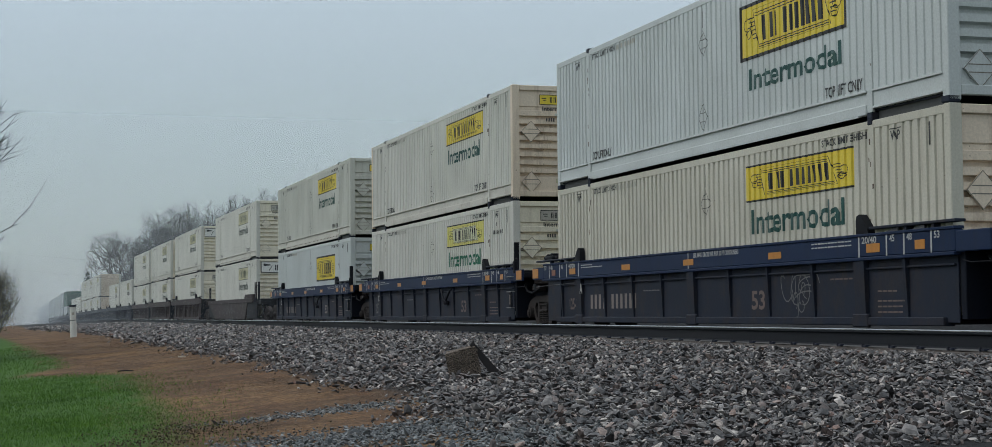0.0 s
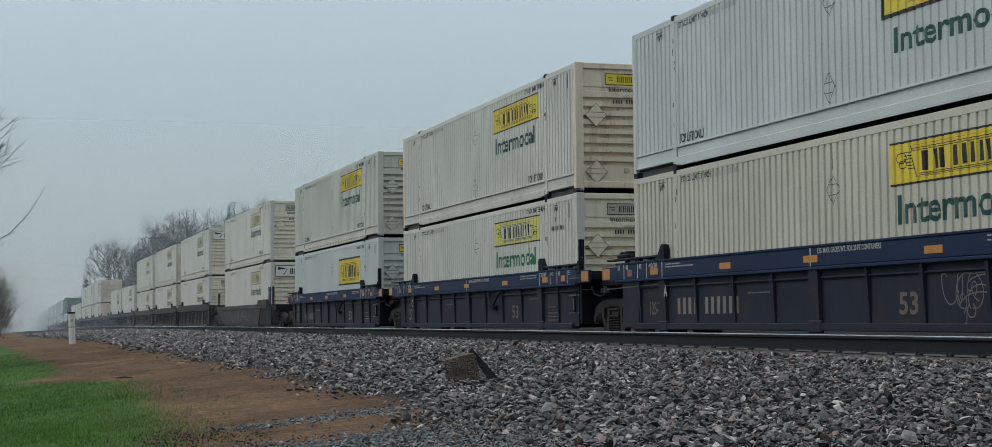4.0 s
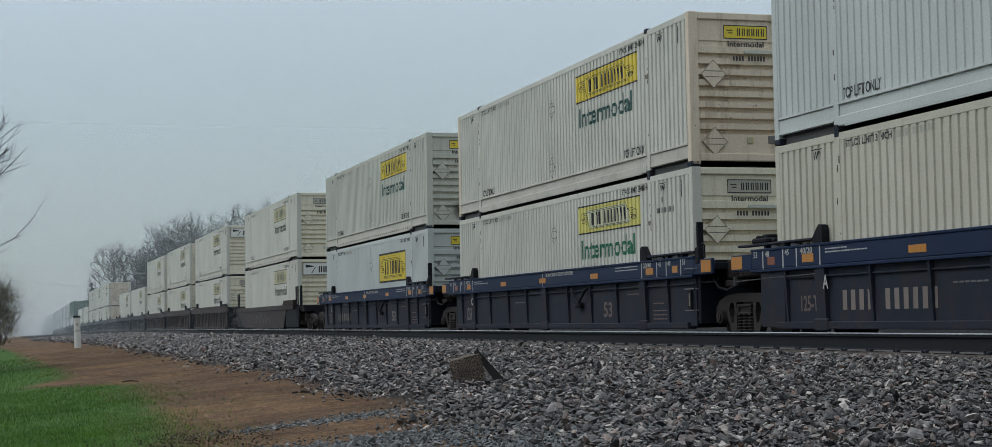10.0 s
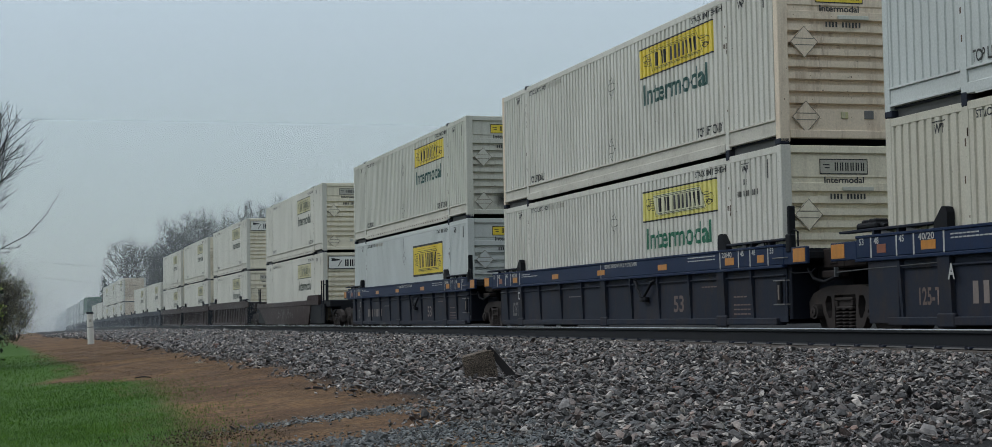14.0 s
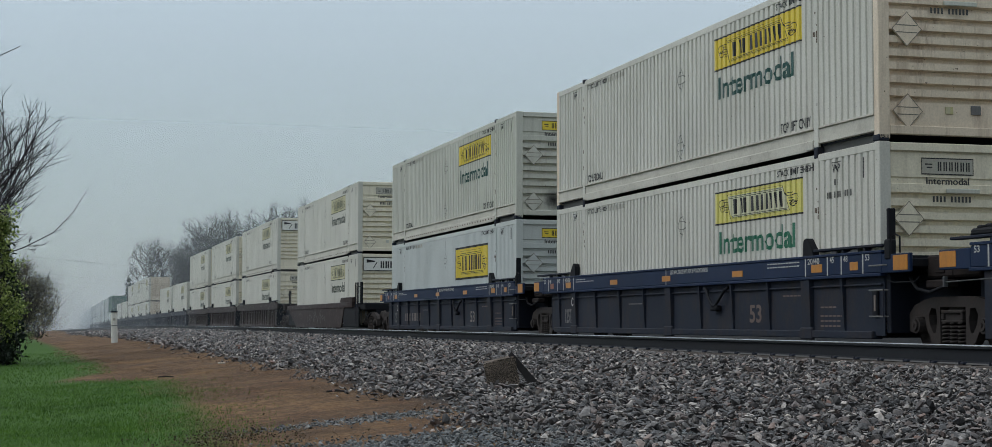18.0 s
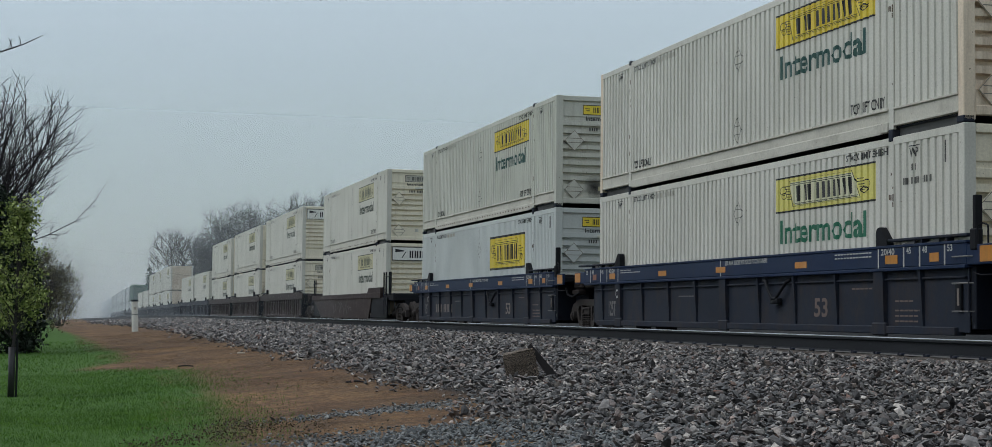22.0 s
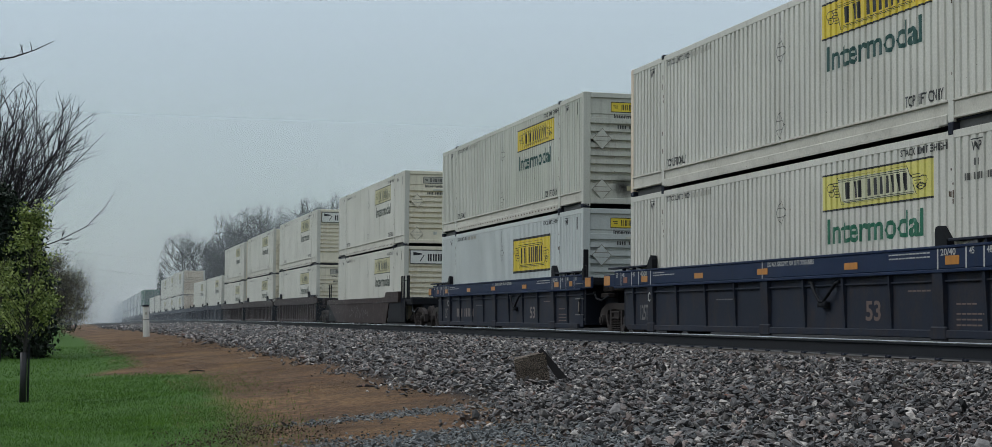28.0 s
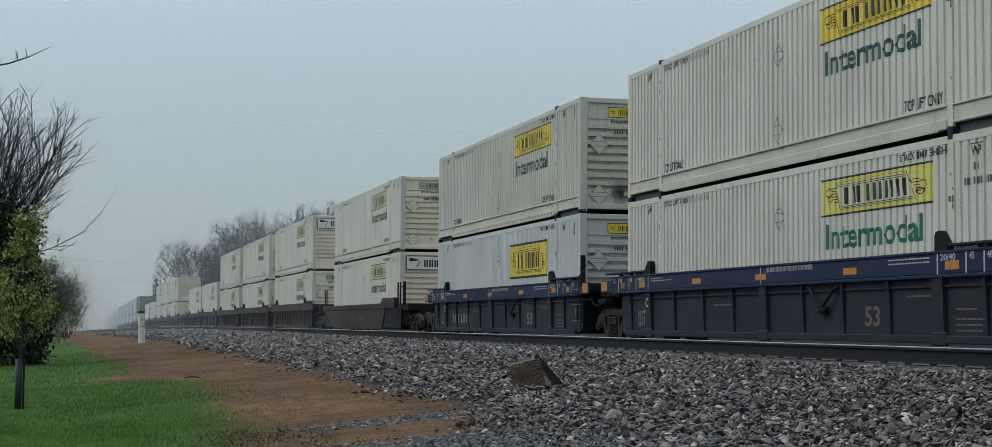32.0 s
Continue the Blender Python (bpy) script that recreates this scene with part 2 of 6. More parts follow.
def corrugation(y, kind):
    """How far the side lies inside its outer face, at y from the near end."""
    if kind == "plate":
        return 0.0 if abs((y % 1.2) - 0.6) > 0.012 else 0.006
    for p in POSTS:
        if abs(y - p) < 0.085:
            return 0.0
    d, per = (DEPTH, PERIOD) if kind != "fine" else (0.012, 0.135)
    if kind == "thin":
        d = 0.019
    g0, g1, g2 = GROOVE[kind]
    q = (y % per) / per
    if q < g0:
        return 0.0
    if q < g1:
        return d * (q - g0) / (g1 - g0)
    if q < g2:
        return d
    return d * (1.0 - q) / (1.0 - g2)


GROOVE = {"rib": (0.60, 0.67, 0.93), "thin": (0.66, 0.74, 0.93), "fine": (0.6, 0.68, 0.92)}


def breaks(y0, y1, kind):
    """Where the side's profile bends, between y0 and y1."""
    out = {y0, y1}
    if kind == "plate":
        k = math.floor(y0 / 1.2)
        while k * 1.2 < y1 + 1.2:
            for o in (0.586, 0.589, 0.611, 0.614):
                if y0 < k * 1.2 + o < y1:
                    out.add(k * 1.2 + o)
            k += 1
        return sorted(out)
    per = PERIOD if kind != "fine" else 0.135
    k = math.floor(y0 / per)
    while k * per < y1:
        for o in (0, *GROOVE[kind]):
            q = (k + o) * per
            if y0 < q < y1:
                out.add(round(q, 4))
        k += 1
    for p in POSTS:
        for o in (-0.0855, -0.0845, 0.0845, 0.0855):
            if y0 < p + o < y1:
                out.add(p + o)
    return sorted(out)


def side_wall(kind):
    b = Build()
    ys = breaks(0.16, LEN - 0.16, kind)
    z0, z1, t = 0.41, HGT - 0.10, 0.03
    vs, fs = [], []
    for y in ys:
        c = corrugation(y, kind)
        vs += [(c, y, z0), (c, y, z1), (c + t, y, z1), (c + t, y, z0)]
    for i in range(len(ys) - 1):
        for k in range(4):
            fs.append((4 * i + k, 4 * i + (k + 1) % 4, 4 * i + 4 + (k + 1) % 4, 4 * i + 4 + k))
    return b.add(vs, fs)


def conform(bm, kind, lift):
    """Cuts a flat mesh in the plane x = 0 along the side's bends and lays it on the side."""
    ys = [q.co.y for q in bm.verts]
    for y in breaks(min(ys), max(ys), kind)[1:-1]:
        bmesh.ops.bisect_plane(bm, geom=bm.verts[:] + bm.edges[:] + bm.faces[:], plane_co=(0, y, 0), plane_no=(0, 1, 0), dist=1e-5)
    for q in bm.verts:
        q.co.x = corrugation(q.co.y, kind) - lift
    return bm


def lay(name, kind, quads, material, lift, parent, share, label=""):
    """Painted shapes on a side: each quad is a list of (y, z) corners. y runs from the container's near end."""
    def build():
        bm = bmesh.new()
        for q in quads:
            bm.faces.new([bm.verts.new((0, y, z)) for y, z in q])
        conform(bm, kind, lift)
        me = bpy.data.meshes.new(name)
        bm.to_mesh(me)
        bm.free()
        me.materials.append(material)
        return me
    return part(name, build, material, parent, label, share=share)


def rect(y0, y1, z0, z1):
    return [(y0, z0), (y1, z0), (y1, z1), (y0, z1)]


def letters(text, y_left, z0, width, height, plane="side"):
    """A flat bmesh of words. On a side the text reads towards smaller y; on an end towards larger x."""
    cu = bpy.data.curves.new("letters", "FONT")
    cu.body, cu.resolution_u, cu.offset = text, 3, 0.022
    ob = bpy.data.objects.new("letters", cu)
    scene.collection.objects.link(ob)
    dg = bpy.context.evaluated_depsgraph_get()
    me = bpy.data.meshes.new_from_object(ob.evaluated_get(dg))
    bpy.data.objects.remove(ob)
    bm = bmesh.new()
    bm.from_mesh(me)
    bpy.data.meshes.remove(me)
    xs, ys = [q.co.x for q in bm.verts], [q.co.y for q in bm.verts]
    sx, sy = width / (max(xs) - min(xs)), height / (max(ys) - min(ys))
    for q in bm.verts:
        a, c = (q.co.x - min(xs)) * sx, z0 + (q.co.y - min(ys)) * sy
        q.co = (0, y_left - a, c) if plane == "side" else (y_left + a, 0, c)
    return bm


def lettering(name, text, kind, y_left, z0, width, height, material, lift, parent, share, label=""):
    def build():
        bm = conform(letters(text, y_left, z0, width, height), kind, lift)
        me = bpy.data.meshes.new(name)
        bm.to_mesh(me)
        bm.free()
        me.materials.append(material)
        return me
    return part(name, build, material, parent, label, share=share)


def bars(text, y_left, z0, width, height):
    """Plain bars in place of writing: one block a character."""
    n = len(text)
    w = width / n
    return [rect(y_left - (i + 0.82) * w, y_left - (i + 0.12) * w, z0, z0 + height) for i, ch in enumerate(text) if ch != " "]


def outline(pts, w):
    """Thin quads along a closed line."""
    out = []
    c = Vector((sum(p[0] for p in pts) / len(pts), sum(p[1] for p in pts) / len(pts)))
    inner = []
    for p in pts:
        d = c - Vector(p)
        inner.append(tuple(Vector(p) + d.normalized() * w * 1.4))
    for i in range(len(pts)):
        j = (i + 1) % len(pts)
        out.append([pts[i], pts[j], inner[j], inner[i]])
    return out


def sign(kind, parent, y_left, y_right, z0, z1, framed, key, pale=False):
    """Yellow company sign: a panel with a dark scroll drawn as plain shapes."""
    w, h = y_left - y_right, z1 - z0
    ink = BLACK_FADED if kind == "plate" else BLACK
    ground_paint = YELLOW_FADED if kind == "plate" else YELLOW_PALE if pale else YELLOW
    key = (*key, pale)
    panel = lay("sign_panel", kind, [rect(y_right, y_left, z0, z1)], ground_paint, 0.004, parent, ("sg", key), "yellow painted sign panel")
    e = 0.03 * (2.0 if framed else 1.0)
    edge = [rect(y_right, y_left, z0, z0 + e), rect(y_right, y_left, z1 - e, z1)]
    if framed:
        edge += [rect(y_right, y_right + e, z0 + e, z1 - e), rect(y_left - e, y_left, z0 + e, z1 - e)]
    lay("sign_border", kind, edge, ink, 0.0062, panel, ("sb", key), "thin black border")

    def P(a, c):
        return (y_left - a * w, z0 + c * h)
    if pale:
        lay("banner_field", kind, [[P(0.15, 0.82), P(0.80, 0.82), P(0.86, 0.18), P(0.20, 0.18)]], BANNER_PALE, 0.005, panel, ("bf", key), "pale bleached banner field")
    quads = outline([P(0.14, 0.87), P(0.795, 0.87), P(0.875, 0.14), P(0.19, 0.14)], 0.014)
    # folds of the scroll: lines along its upper and lower edge, hatching and rolled ends
    for c in (0.805, 0.755):
        quads.append([P(0.16, c), P(0.79, c), P(0.79, c - 0.016), P(0.16, c - 0.016)])
    for c in (0.225, 0.185):
        quads.append([P(0.20, c), P(0.85, c), P(0.85, c - 0.016), P(0.20, c - 0.016)])
    for k in range(6):
        c = 0.64 - 0.075 * k
        quads.append([P(0.835 + 0.01 * k, c), P(0.905 + 0.004 * k, c), P(0.905 + 0.004 * k, c - 0.02), P(0.835 + 0.01 * k, c - 0.02)])
        quads.append([P(0.09 + 0.008 * k, c + 0.1), P(0.15 + 0.006 * k, c + 0.1), P(0.15 + 0.006 * k, c + 0.08), P(0.09 + 0.008 * k, c + 0.08)])
    for a, c, rx, rz in ((0.085, 0.62, 0.04, 0.13), (0.095, 0.47, 0.03, 0.11), (0.925, 0.47, 0.04, 0.12), (0.905, 0.33, 0.035, 0.1)):
        quads += outline([P(a + rx * math.cos(0.785 * i), c + rz * math.sin(0.785 * i)) for i in range(8)], 0.012)
    lay("scroll_drawing", kind, quads, ink, 0.007, panel, ("sc", key), "dark scroll outline")
    # bars in place of the company's name
    for i, (a, da) in enumerate(((0.235, 0.035), (0.315, 0.03), (0.355, 0.022), (0.445, 0.03), (0.505, 0.03), (0.555, 0.03), (0.61, 0.03), (0.655, 0.03), (0.71, 0.03), (0.765, 0.034))):
        lay("name_bar", kind, [[P(a, 0.27), P(a + da, 0.27), P(a + da - 0.006, 0.71), P(a - 0.006, 0.71)]], ink, 0.008, panel, ("sn", key, i))
    return panel


def diamond(kind, parent, y, z, r, key, material=None):
    pts = [(y, z + r), (y + r * 0.8, z), (y, z - r), (y - r * 0.8, z)]
    lay("placard", kind, outline(pts, 0.013) + [rect(y - r * 0.45, y + r * 0.45, z - 0.085, z - 0.073), rect(y - r * 0.45, y + r * 0.45, z + 0.073, z + 0.085)],
        material or STENCIL, 0.005, parent, ("dm", key), "diamond placard holder outline")


def end_wall(material, parent, far=False):
    """Ribbed end: a smooth header above, horizontal ribs, a flat foot."""
    y0 = LEN - 0.04 if far else 0.04
    s = -1 if far else 1

    def build():
        b = Build()
        prof = [(0.16, 0.0)]
        z = 0.6
        for i in range(8):
            prof += [(z, 0.0), (z + 0.01, 0.1), (z + 0.075, 0.1), (z + 0.095, 0.0)]
            z += 0.204
        prof += [(2.25, 0.0), (2.262, 0.035), (2.34, 0.035), (2.36, 0.012), (HGT - 0.12, 0.012)]
        n = len(prof)
        vs = [(x, y0 + s * d, zz) for zz, d in prof for x in (0.17, WID - 0.17)]
        vs += [(x, y0 + s * (d + 0.03), zz) for zz, d in prof for x in (0.17, WID - 0.17)]
        fs = [(2 * i, 2 * i + 1, 2 * i + 3, 2 * i + 2) for i in range(n - 1)]
        fs += [(2 * n + 2 * i, 2 * n + 2 * i + 2, 2 * n + 2 * i + 3, 2 * n + 2 * i + 1) for i in range(n - 1)]
        fs += [(0, 2 * n, 2 * n + 1, 1), (2 * n - 2, 2 * n - 1, 4 * n - 1, 4 * n - 2)]
        fs += [(2 * i, 2 * i + 2, 2 * n + 2 * i + 2, 2 * n + 2 * i) for i in range(n - 1)]
        fs += [(2 * i + 1, 2 * n + 2 * i + 1, 2 * n + 2 * i + 3, 2 * i + 3) for i in range(n - 1)]
        return b.add(vs, fs)
    return part("end_wall", build, material, parent, "horizontally ribbed end wall", share=("end", far, material.name))


def end_mark(parent, name, quads, material, lift, share, label=""):
    """Flat painted shapes on the near end, corners in (x, z)."""
    def build():
        me = bpy.data.meshes.new(name)
        vs, fs = [], []
        for q in quads:
            fs.append(tuple(range(len(vs), len(vs) + len(q))))
            vs += [(x, -lift, z) for x, z in q]
        me.from_pydata(vs, [], fs)
        me.materials.append(material)
        return me
    return part(name, build, material, parent, label, share=share)


def container(label, kind="rib", skin=None, sign_kind="wide", word=None, end_skin=None, sign_end=True, detail=2, frame_skin=None, post_skin=None, rail_skin=None):
    """A 53-foot box, its origin at the near lower corner of its camera side; x runs across, y along."""
    skin = skin or CREAM
    end_skin = end_skin or END_CREAM
    fs = frame_skin or skin
    e = thing("intermodal_container", label, "container", "stacked containers on the train")
    tag = (kind, skin.name)
    part("side_wall", lambda: side_wall(kind), skin, e, "", share=("side", *tag))
    w2 = part("side_wall", None, skin, e, "", share=("side", *tag))
    w2.matrix_basis = Matrix.Translation((WID, LEN, 0)) @ Matrix.Rotation(math.pi, 4, "Z")
    for far in (False, True):
        end_wall(end_skin, e, far)
    part("roof", lambda: Build().box(0.04, WID - 0.04, 0.05, LEN - 0.05, HGT - 0.05, HGT - 0.02), fs, e, share=("roof", fs.name))
    part("floor", lambda: Build().box(0.06, WID - 0.06, 0.05, LEN - 0.05, 0.12, 0.17), GRIME, e, share=("cfloor",))
    for x in (0, WID - 0.05):
        part("top_rail", lambda: Build().bevel_box(-0.006, 0.05, 0.14, LEN - 0.14, HGT - 0.13, HGT - 0.01, 0.008), fs, e, share=("trail", fs.name)).location.x = x
        # lower rail: a stepped girder with a tunnel recess at each end
        part("bottom_rail", lambda: Build().bevel_box(-0.028, 0.06, 2.18, LEN - 2.18, 0.40, 0.435, 0.006).bevel_box(0.012, 0.06, 2.18, LEN - 2.18, 0.2, 0.40, 0.008).bevel_box(-0.03, 0.06, 2.18, LEN - 2.18, 0.07, 0.225, 0.012)
             .bevel_box(-0.022, 0.06, 0.15, 2.02, 0.40, 0.432, 0.006).bevel_box(0.006, 0.06, 0.15, 2.02, 0.18, 0.40, 0.008).bevel_box(-0.02, 0.06, 0.15, 2.02, 0.15, 0.185, 0.006)
             .bevel_box(-0.022, 0.06, LEN - 2.02, LEN - 0.15, 0.40, 0.432, 0.006).bevel_box(0.006, 0.06, LEN - 2.02, LEN - 0.15, 0.18, 0.40, 0.008).bevel_box(-0.02, 0.06, LEN - 2.02, LEN - 0.15, 0.15, 0.185, 0.006)
             .box(-0.034, 0.0, 2.4, LEN - 2.4, 0.055, 0.075), rail_skin or fs, e, share=("brail", (rail_skin or fs).name)).location.x = x
    for x, y in ((0, 0), (WID - 0.18, 0), (0, LEN - 0.16), (WID - 0.18, LEN - 0.16)):
        part("corner_post", lambda: Build().bevel_box(-0.01, 0.18, 0, 0.16, 0.03, HGT, 0.012), post_skin or fs, e, share=("cpost", (post_skin or fs).name)).location = (x, y, 0)
    for p in POSTS:
        for x in (0, WID):
            up = part("lifting_post", lambda: Build().bevel_box(-0.012, 0.04, -0.08, 0.08, 0.10, HGT - 0.02, 0.008), fs, e, share=("lpost", fs.name))
            up.location = (x if x == 0 else WID - 0.04, p, 0)
            if x == 0 and detail >= 2:
                def scuffs():
                    rng = random.Random(int(p * 10) + len(skin.name))
                    b = Build()
                    for i in range(7):
                        q, z = rng.uniform(-0.06, 0.06), rng.choice((2.4, 2.2, 1.9, 1.2, 0.9)) + rng.uniform(-0.15, 0.15)
                        b.box(-0.0145, -0.011, q - rng.uniform(0.008, 0.02), q + rng.uniform(0.008, 0.02), z, z + rng.uniform(0.03, 0.12))
                    return b
                tagged(part("scuff_marks", scuffs, SCUFF, up, "dark rusty scuffs", share=("scuff", p, skin.name)), kind="stuff")
            for z in (0.0, HGT - 0.075):
                c = part("corner_casting", lambda: Build().bevel_box(-0.022, 0.14, -0.07, 0.07, 0.0, 0.10, 0.012), GRIME, up, "dark steel lifting casting", share=("cast",))
                c.location = (0 if x == 0 else -0.12, 0, z)
    for x in (0, WID - 0.05):
        for y in (0.0, LEN - 0.2):
            part("end_casting", lambda: Build().bevel_box(-0.014, 0.16, 0, 0.2, 0.0, 0.1, 0.012), GRIME, e, share=("ecast",)).location = (min(x, WID - 0.15), y, 0)
    if kind == "plate" or skin is GREYCREAM:
        def slots():
            b = Build()
            for i in range(38):
                b.box(-0.0345, -0.029, 2.4 + 0.3 * i, 2.49 + 0.3 * i, 0.125, 0.165)
            return b
        tagged(part("rail_slots", slots, SCUFF, e, "row of dark slots along the lower rail", share=("slots",)), kind="stuff")
    for x in (0.10, WID - 0.12):
        for y in (0.2, LEN - 2.04):
            part("tunnel_plate", lambda: Build().box(0.0, 0.02, 0.0, 1.84, 0.0, 0.16), TUNNEL, e, "grey recessed plate over the tunnel", share=("tunp",)).location = (x, y, 0)
    # end cross-beams
    for y in (0.0, LEN - 0.1):
        part("end_sill", lambda: Build().bevel_box(0.18, WID - 0.18, 0.0, 0.1, 0.10, 0.24, 0.012), end_skin, e, share=("esill", end_skin.name)).location.y = y
        part("end_header", lambda: Build().bevel_box(0.18, WID - 0.18, 0.0, 0.1, HGT - 0.14, HGT - 0.01, 0.012), end_skin, e, share=("ehead", end_skin.name)).location.y = y
    if sign_kind == "wide":
        if kind == "plate":
            sign(kind, e, 6.4, 2.9, 1.93, 2.57, False, (kind, "wide"))
        else:
            sign(kind, e, 6.3, 2.65, 1.95, 2.57, False, (kind, "wide"), word is GREEN)
    elif sign_kind == "framed":
        sign(kind, e, 6.45, 2.75, 1.47, 2.43, True, (kind, "framed"))
    elif sign_kind == "low":
        sign(kind, e, 6.72, 2.9, 1.41, 2.39, True, (kind, "low"))
    if word is not None:
        top = 1.4 if sign_kind == "wide" else 0.94
        lettering("word", "Intermodal", kind, 6.12, top, 3.2, 0.42 if sign_kind == "wide" else 0.37, word, 0.005, e, ("word", kind, word.name, top), "green painted lettering")
    if detail >= 1:
        for y, z in ((8.0, 2.05), (8.05, 0.72)):
            diamond(kind, e, y, z, 0.25, (kind, y, z), PLACARD_INK)
        lettering("stencil", "TOP LIFT ONLY", kind, 3.45, 0.47, 1.15, 0.17, STENCIL, 0.005, e, ("tlo", kind))
        lettering("stencil", "TOP LIFT ONLY", kind, 13.85, 0.47, 1.15, 0.17, STENCIL, 0.005, e, ("tlo2", kind))
        lettering("stencil", "STACK LIMIT 3 HIGH", kind, 3.6, HGT - 0.26, 1.35, 0.11, STENCIL, 0.005, e, ("slh", kind))
        lettering("stencil", "STACK LIMIT 3 HIGH", kind, 13.8, HGT - 0.26, 1.35, 0.11, STENCIL, 0.005, e, ("slh2", kind))
        for y, key in ((1.55, "a"), (14.85, "b")):
            lettering("stencil", "WP", kind, y, HGT - 0.36, 0.26, 0.14, STENCIL, 0.005, e, ("wp", kind, key))
            lay("stencil_bar", kind, [rect(y - 0.3, y + 0.05, HGT - 0.20, HGT - 0.185)], STENCIL, 0.005, e, ("wpb", kind, key))
        if word is GREEN:
            tagged(lay("owner_print", kind, bars("III IIII IIIII", 1.75, HGT - 0.76, 0.85, 0.10) + bars("II", 1.5, HGT - 0.56, 0.13, 0.10), PLACARD_INK, 0.005, e, ("own", kind)), kind="stuff")
        tagged(lay("number_print", kind, bars("IIII IIIIII", 12.4, HGT - 0.27, 1.1, 0.10), PALE, 0.005, e, ("nb", kind), "faint row of bars"), "faint row of bars", kind="stuff")
        lay("stencil_line", kind, [rect(0.50, 0.56, HGT - 0.52, HGT - 0.2)], STENCIL, 0.005, e, ("sl", kind))
        lay("stencil_line", kind, [rect(8.02, 8.05, 2.35, 2.72)], STENCIL, 0.005, e, ("sl2", kind))
    if detail >= 1:
        mark_end(e, sign_end is True, sign_end == "big", end_skin)
    return e


def mark_end(e, yellow, big=False, skin=None):
    """Small sign, word, number bars and placard holders on the near end."""
    if big:
        # a large pale sign across the header
        end_mark(e, "end_sign", [[(0.22, 2.20), (2.40, 2.20), (2.40, 2.74), (0.22, 2.74)]], POSTWHITE, 0.004, ("esbig",), "large pale company sign panel")
        q = [[(0.92 + 0.2 * i + o, 2.31), (0.98 + 0.2 * i + o, 2.31), (0.98 + 0.2 * i + o, 2.59), (0.92 + 0.2 * i + o, 2.59)] for i in range(7) for o in (0.0, 0.09)]
        q += [[(0.22, 2.20), (2.40, 2.20), (2.40, 2.225), (0.22, 2.225)], [(0.22, 2.715), (2.40, 2.715), (2.40, 2.74), (0.22, 2.74)], [(0.22, 2.225), (0.245, 2.225), (0.245, 2.715), (0.22, 2.715)], [(0.35, 2.52), (0.7, 2.56), (0.7, 2.6), (0.35, 2.66)], [(0.6, 2.3), (0.64, 2.3), (0.8, 2.55), (0.76, 2.55)]]
        tagged(end_mark(e, "end_sign_border", q, BLACK, 0.0065, ("esbb",), "black bars and border"), kind="stuff")
        return
    w0, z0, wk = 0.72, 2.40, 0.78
    end_mark(e, "end_sign", [[(w0, z0), (w0 + 1.15 * wk, z0), (w0 + 1.15 * wk, z0 + 0.26), (w0, z0 + 0.26)]], YELLOW if yellow else PALE, -0.046, ("es", yellow), "small company sign panel")
    q = [[(w0 + wk * (a + 0.36 + 0.125 * i), z0 + 0.06), (w0 + wk * (a + 0.39 + 0.125 * i), z0 + 0.06), (w0 + wk * (a + 0.39 + 0.125 * i), z0 + 0.20), (w0 + wk * (a + 0.36 + 0.125 * i), z0 + 0.20)] for i in range(6) for a in (0.0, 0.05)]
    q += [[(w0 + wk * a, z0 + c), (w0 + wk * (a + da), z0 + c), (w0 + wk * (a + da), z0 + c + dc), (w0 + wk * a, z0 + c + dc)] for a, da, c, dc in
          ((0, 1.15, 0, 0.018), (0, 1.15, 0.242, 0.018), (0, 0.018, 0.018, 0.224), (1.132, 0.018, 0.018, 0.224), (0.08, 0.16, 0.15, 0.02), (0.12, 0.12, 0.10, 0.02))]
    tagged(end_mark(e, "end_sign_border", q, BLACK, -0.0445, ("esb",), "black bars and border"), kind="stuff")

    def word():
        bm = letters("Intermodal", w0 + 0.08, z0 - 0.15, 0.74, 0.11, "end")
        for v in bm.verts:
            v.co.y = 0.046
        me = bpy.data.meshes.new("end_word")
        bm.to_mesh(me)
        bm.free()
        me.materials.append(STENCIL)
        return me
    part("end_word", word, STENCIL, e, share=("ew",))
    nb = [[(0.88 + 0.062 * i, 1.98), (0.915 + 0.062 * i, 1.98), (0.915 + 0.062 * i, 2.07), (0.88 + 0.062 * i, 2.07)] for i in range(11) if i != 4]
    tagged(end_mark(e, "end_number_print", nb, STENCIL, 0.002, ("enb",)), kind="stuff")
    for k, z in enumerate((1.72, 0.46)):
        r = 0.27
        pl = part("placard_plate", lambda: Build().prism([(0.48, z - r), (0.48 + r * 0.95, z), (0.48, z + r), (0.48 - r * 0.95, z)], 1, 0.005, 0.03), skin, e,
                  "diamond placard plate", share=("plate", k, skin.name))
        pts = [(0.48, z - r), (0.48 + r * 0.95, z), (0.48, z + r), (0.48 - r * 0.95, z)]
        end_mark(pl, "placard_edge", outline(pts, 0.011) + [[(0.3, z + 0.05), (0.66, z + 0.05), (0.66, z + 0.065), (0.3, z + 0.065)], [(0.3, z - 0.06), (0.66, z - 0.06), (0.66, z - 0.045), (0.3, z - 0.045)]], PLACARD, -0.003, ("ple", k))
    part("data_plate", lambda: Build().bevel_box(1.14, 1.27, 0.02, 0.045, 0.44, 0.55, 0.004), YELLOW_FADED if yellow else GREYCREAM, e, "small data plate", share=("dpl", yellow))
    part("vent_plate", lambda: Build().bevel_box(1.58, 1.75, 0.02, 0.045, 0.44, 0.58, 0.004), STENCIL_PALE, e, "small grey plate", share=("vpl",))
    part("number_plate_bar", lambda: Build().bevel_box(1.12, 1.7, 0.0, 0.03, 2.12, 2.19, 0.008), GREYCREAM, e, share=("npb",))


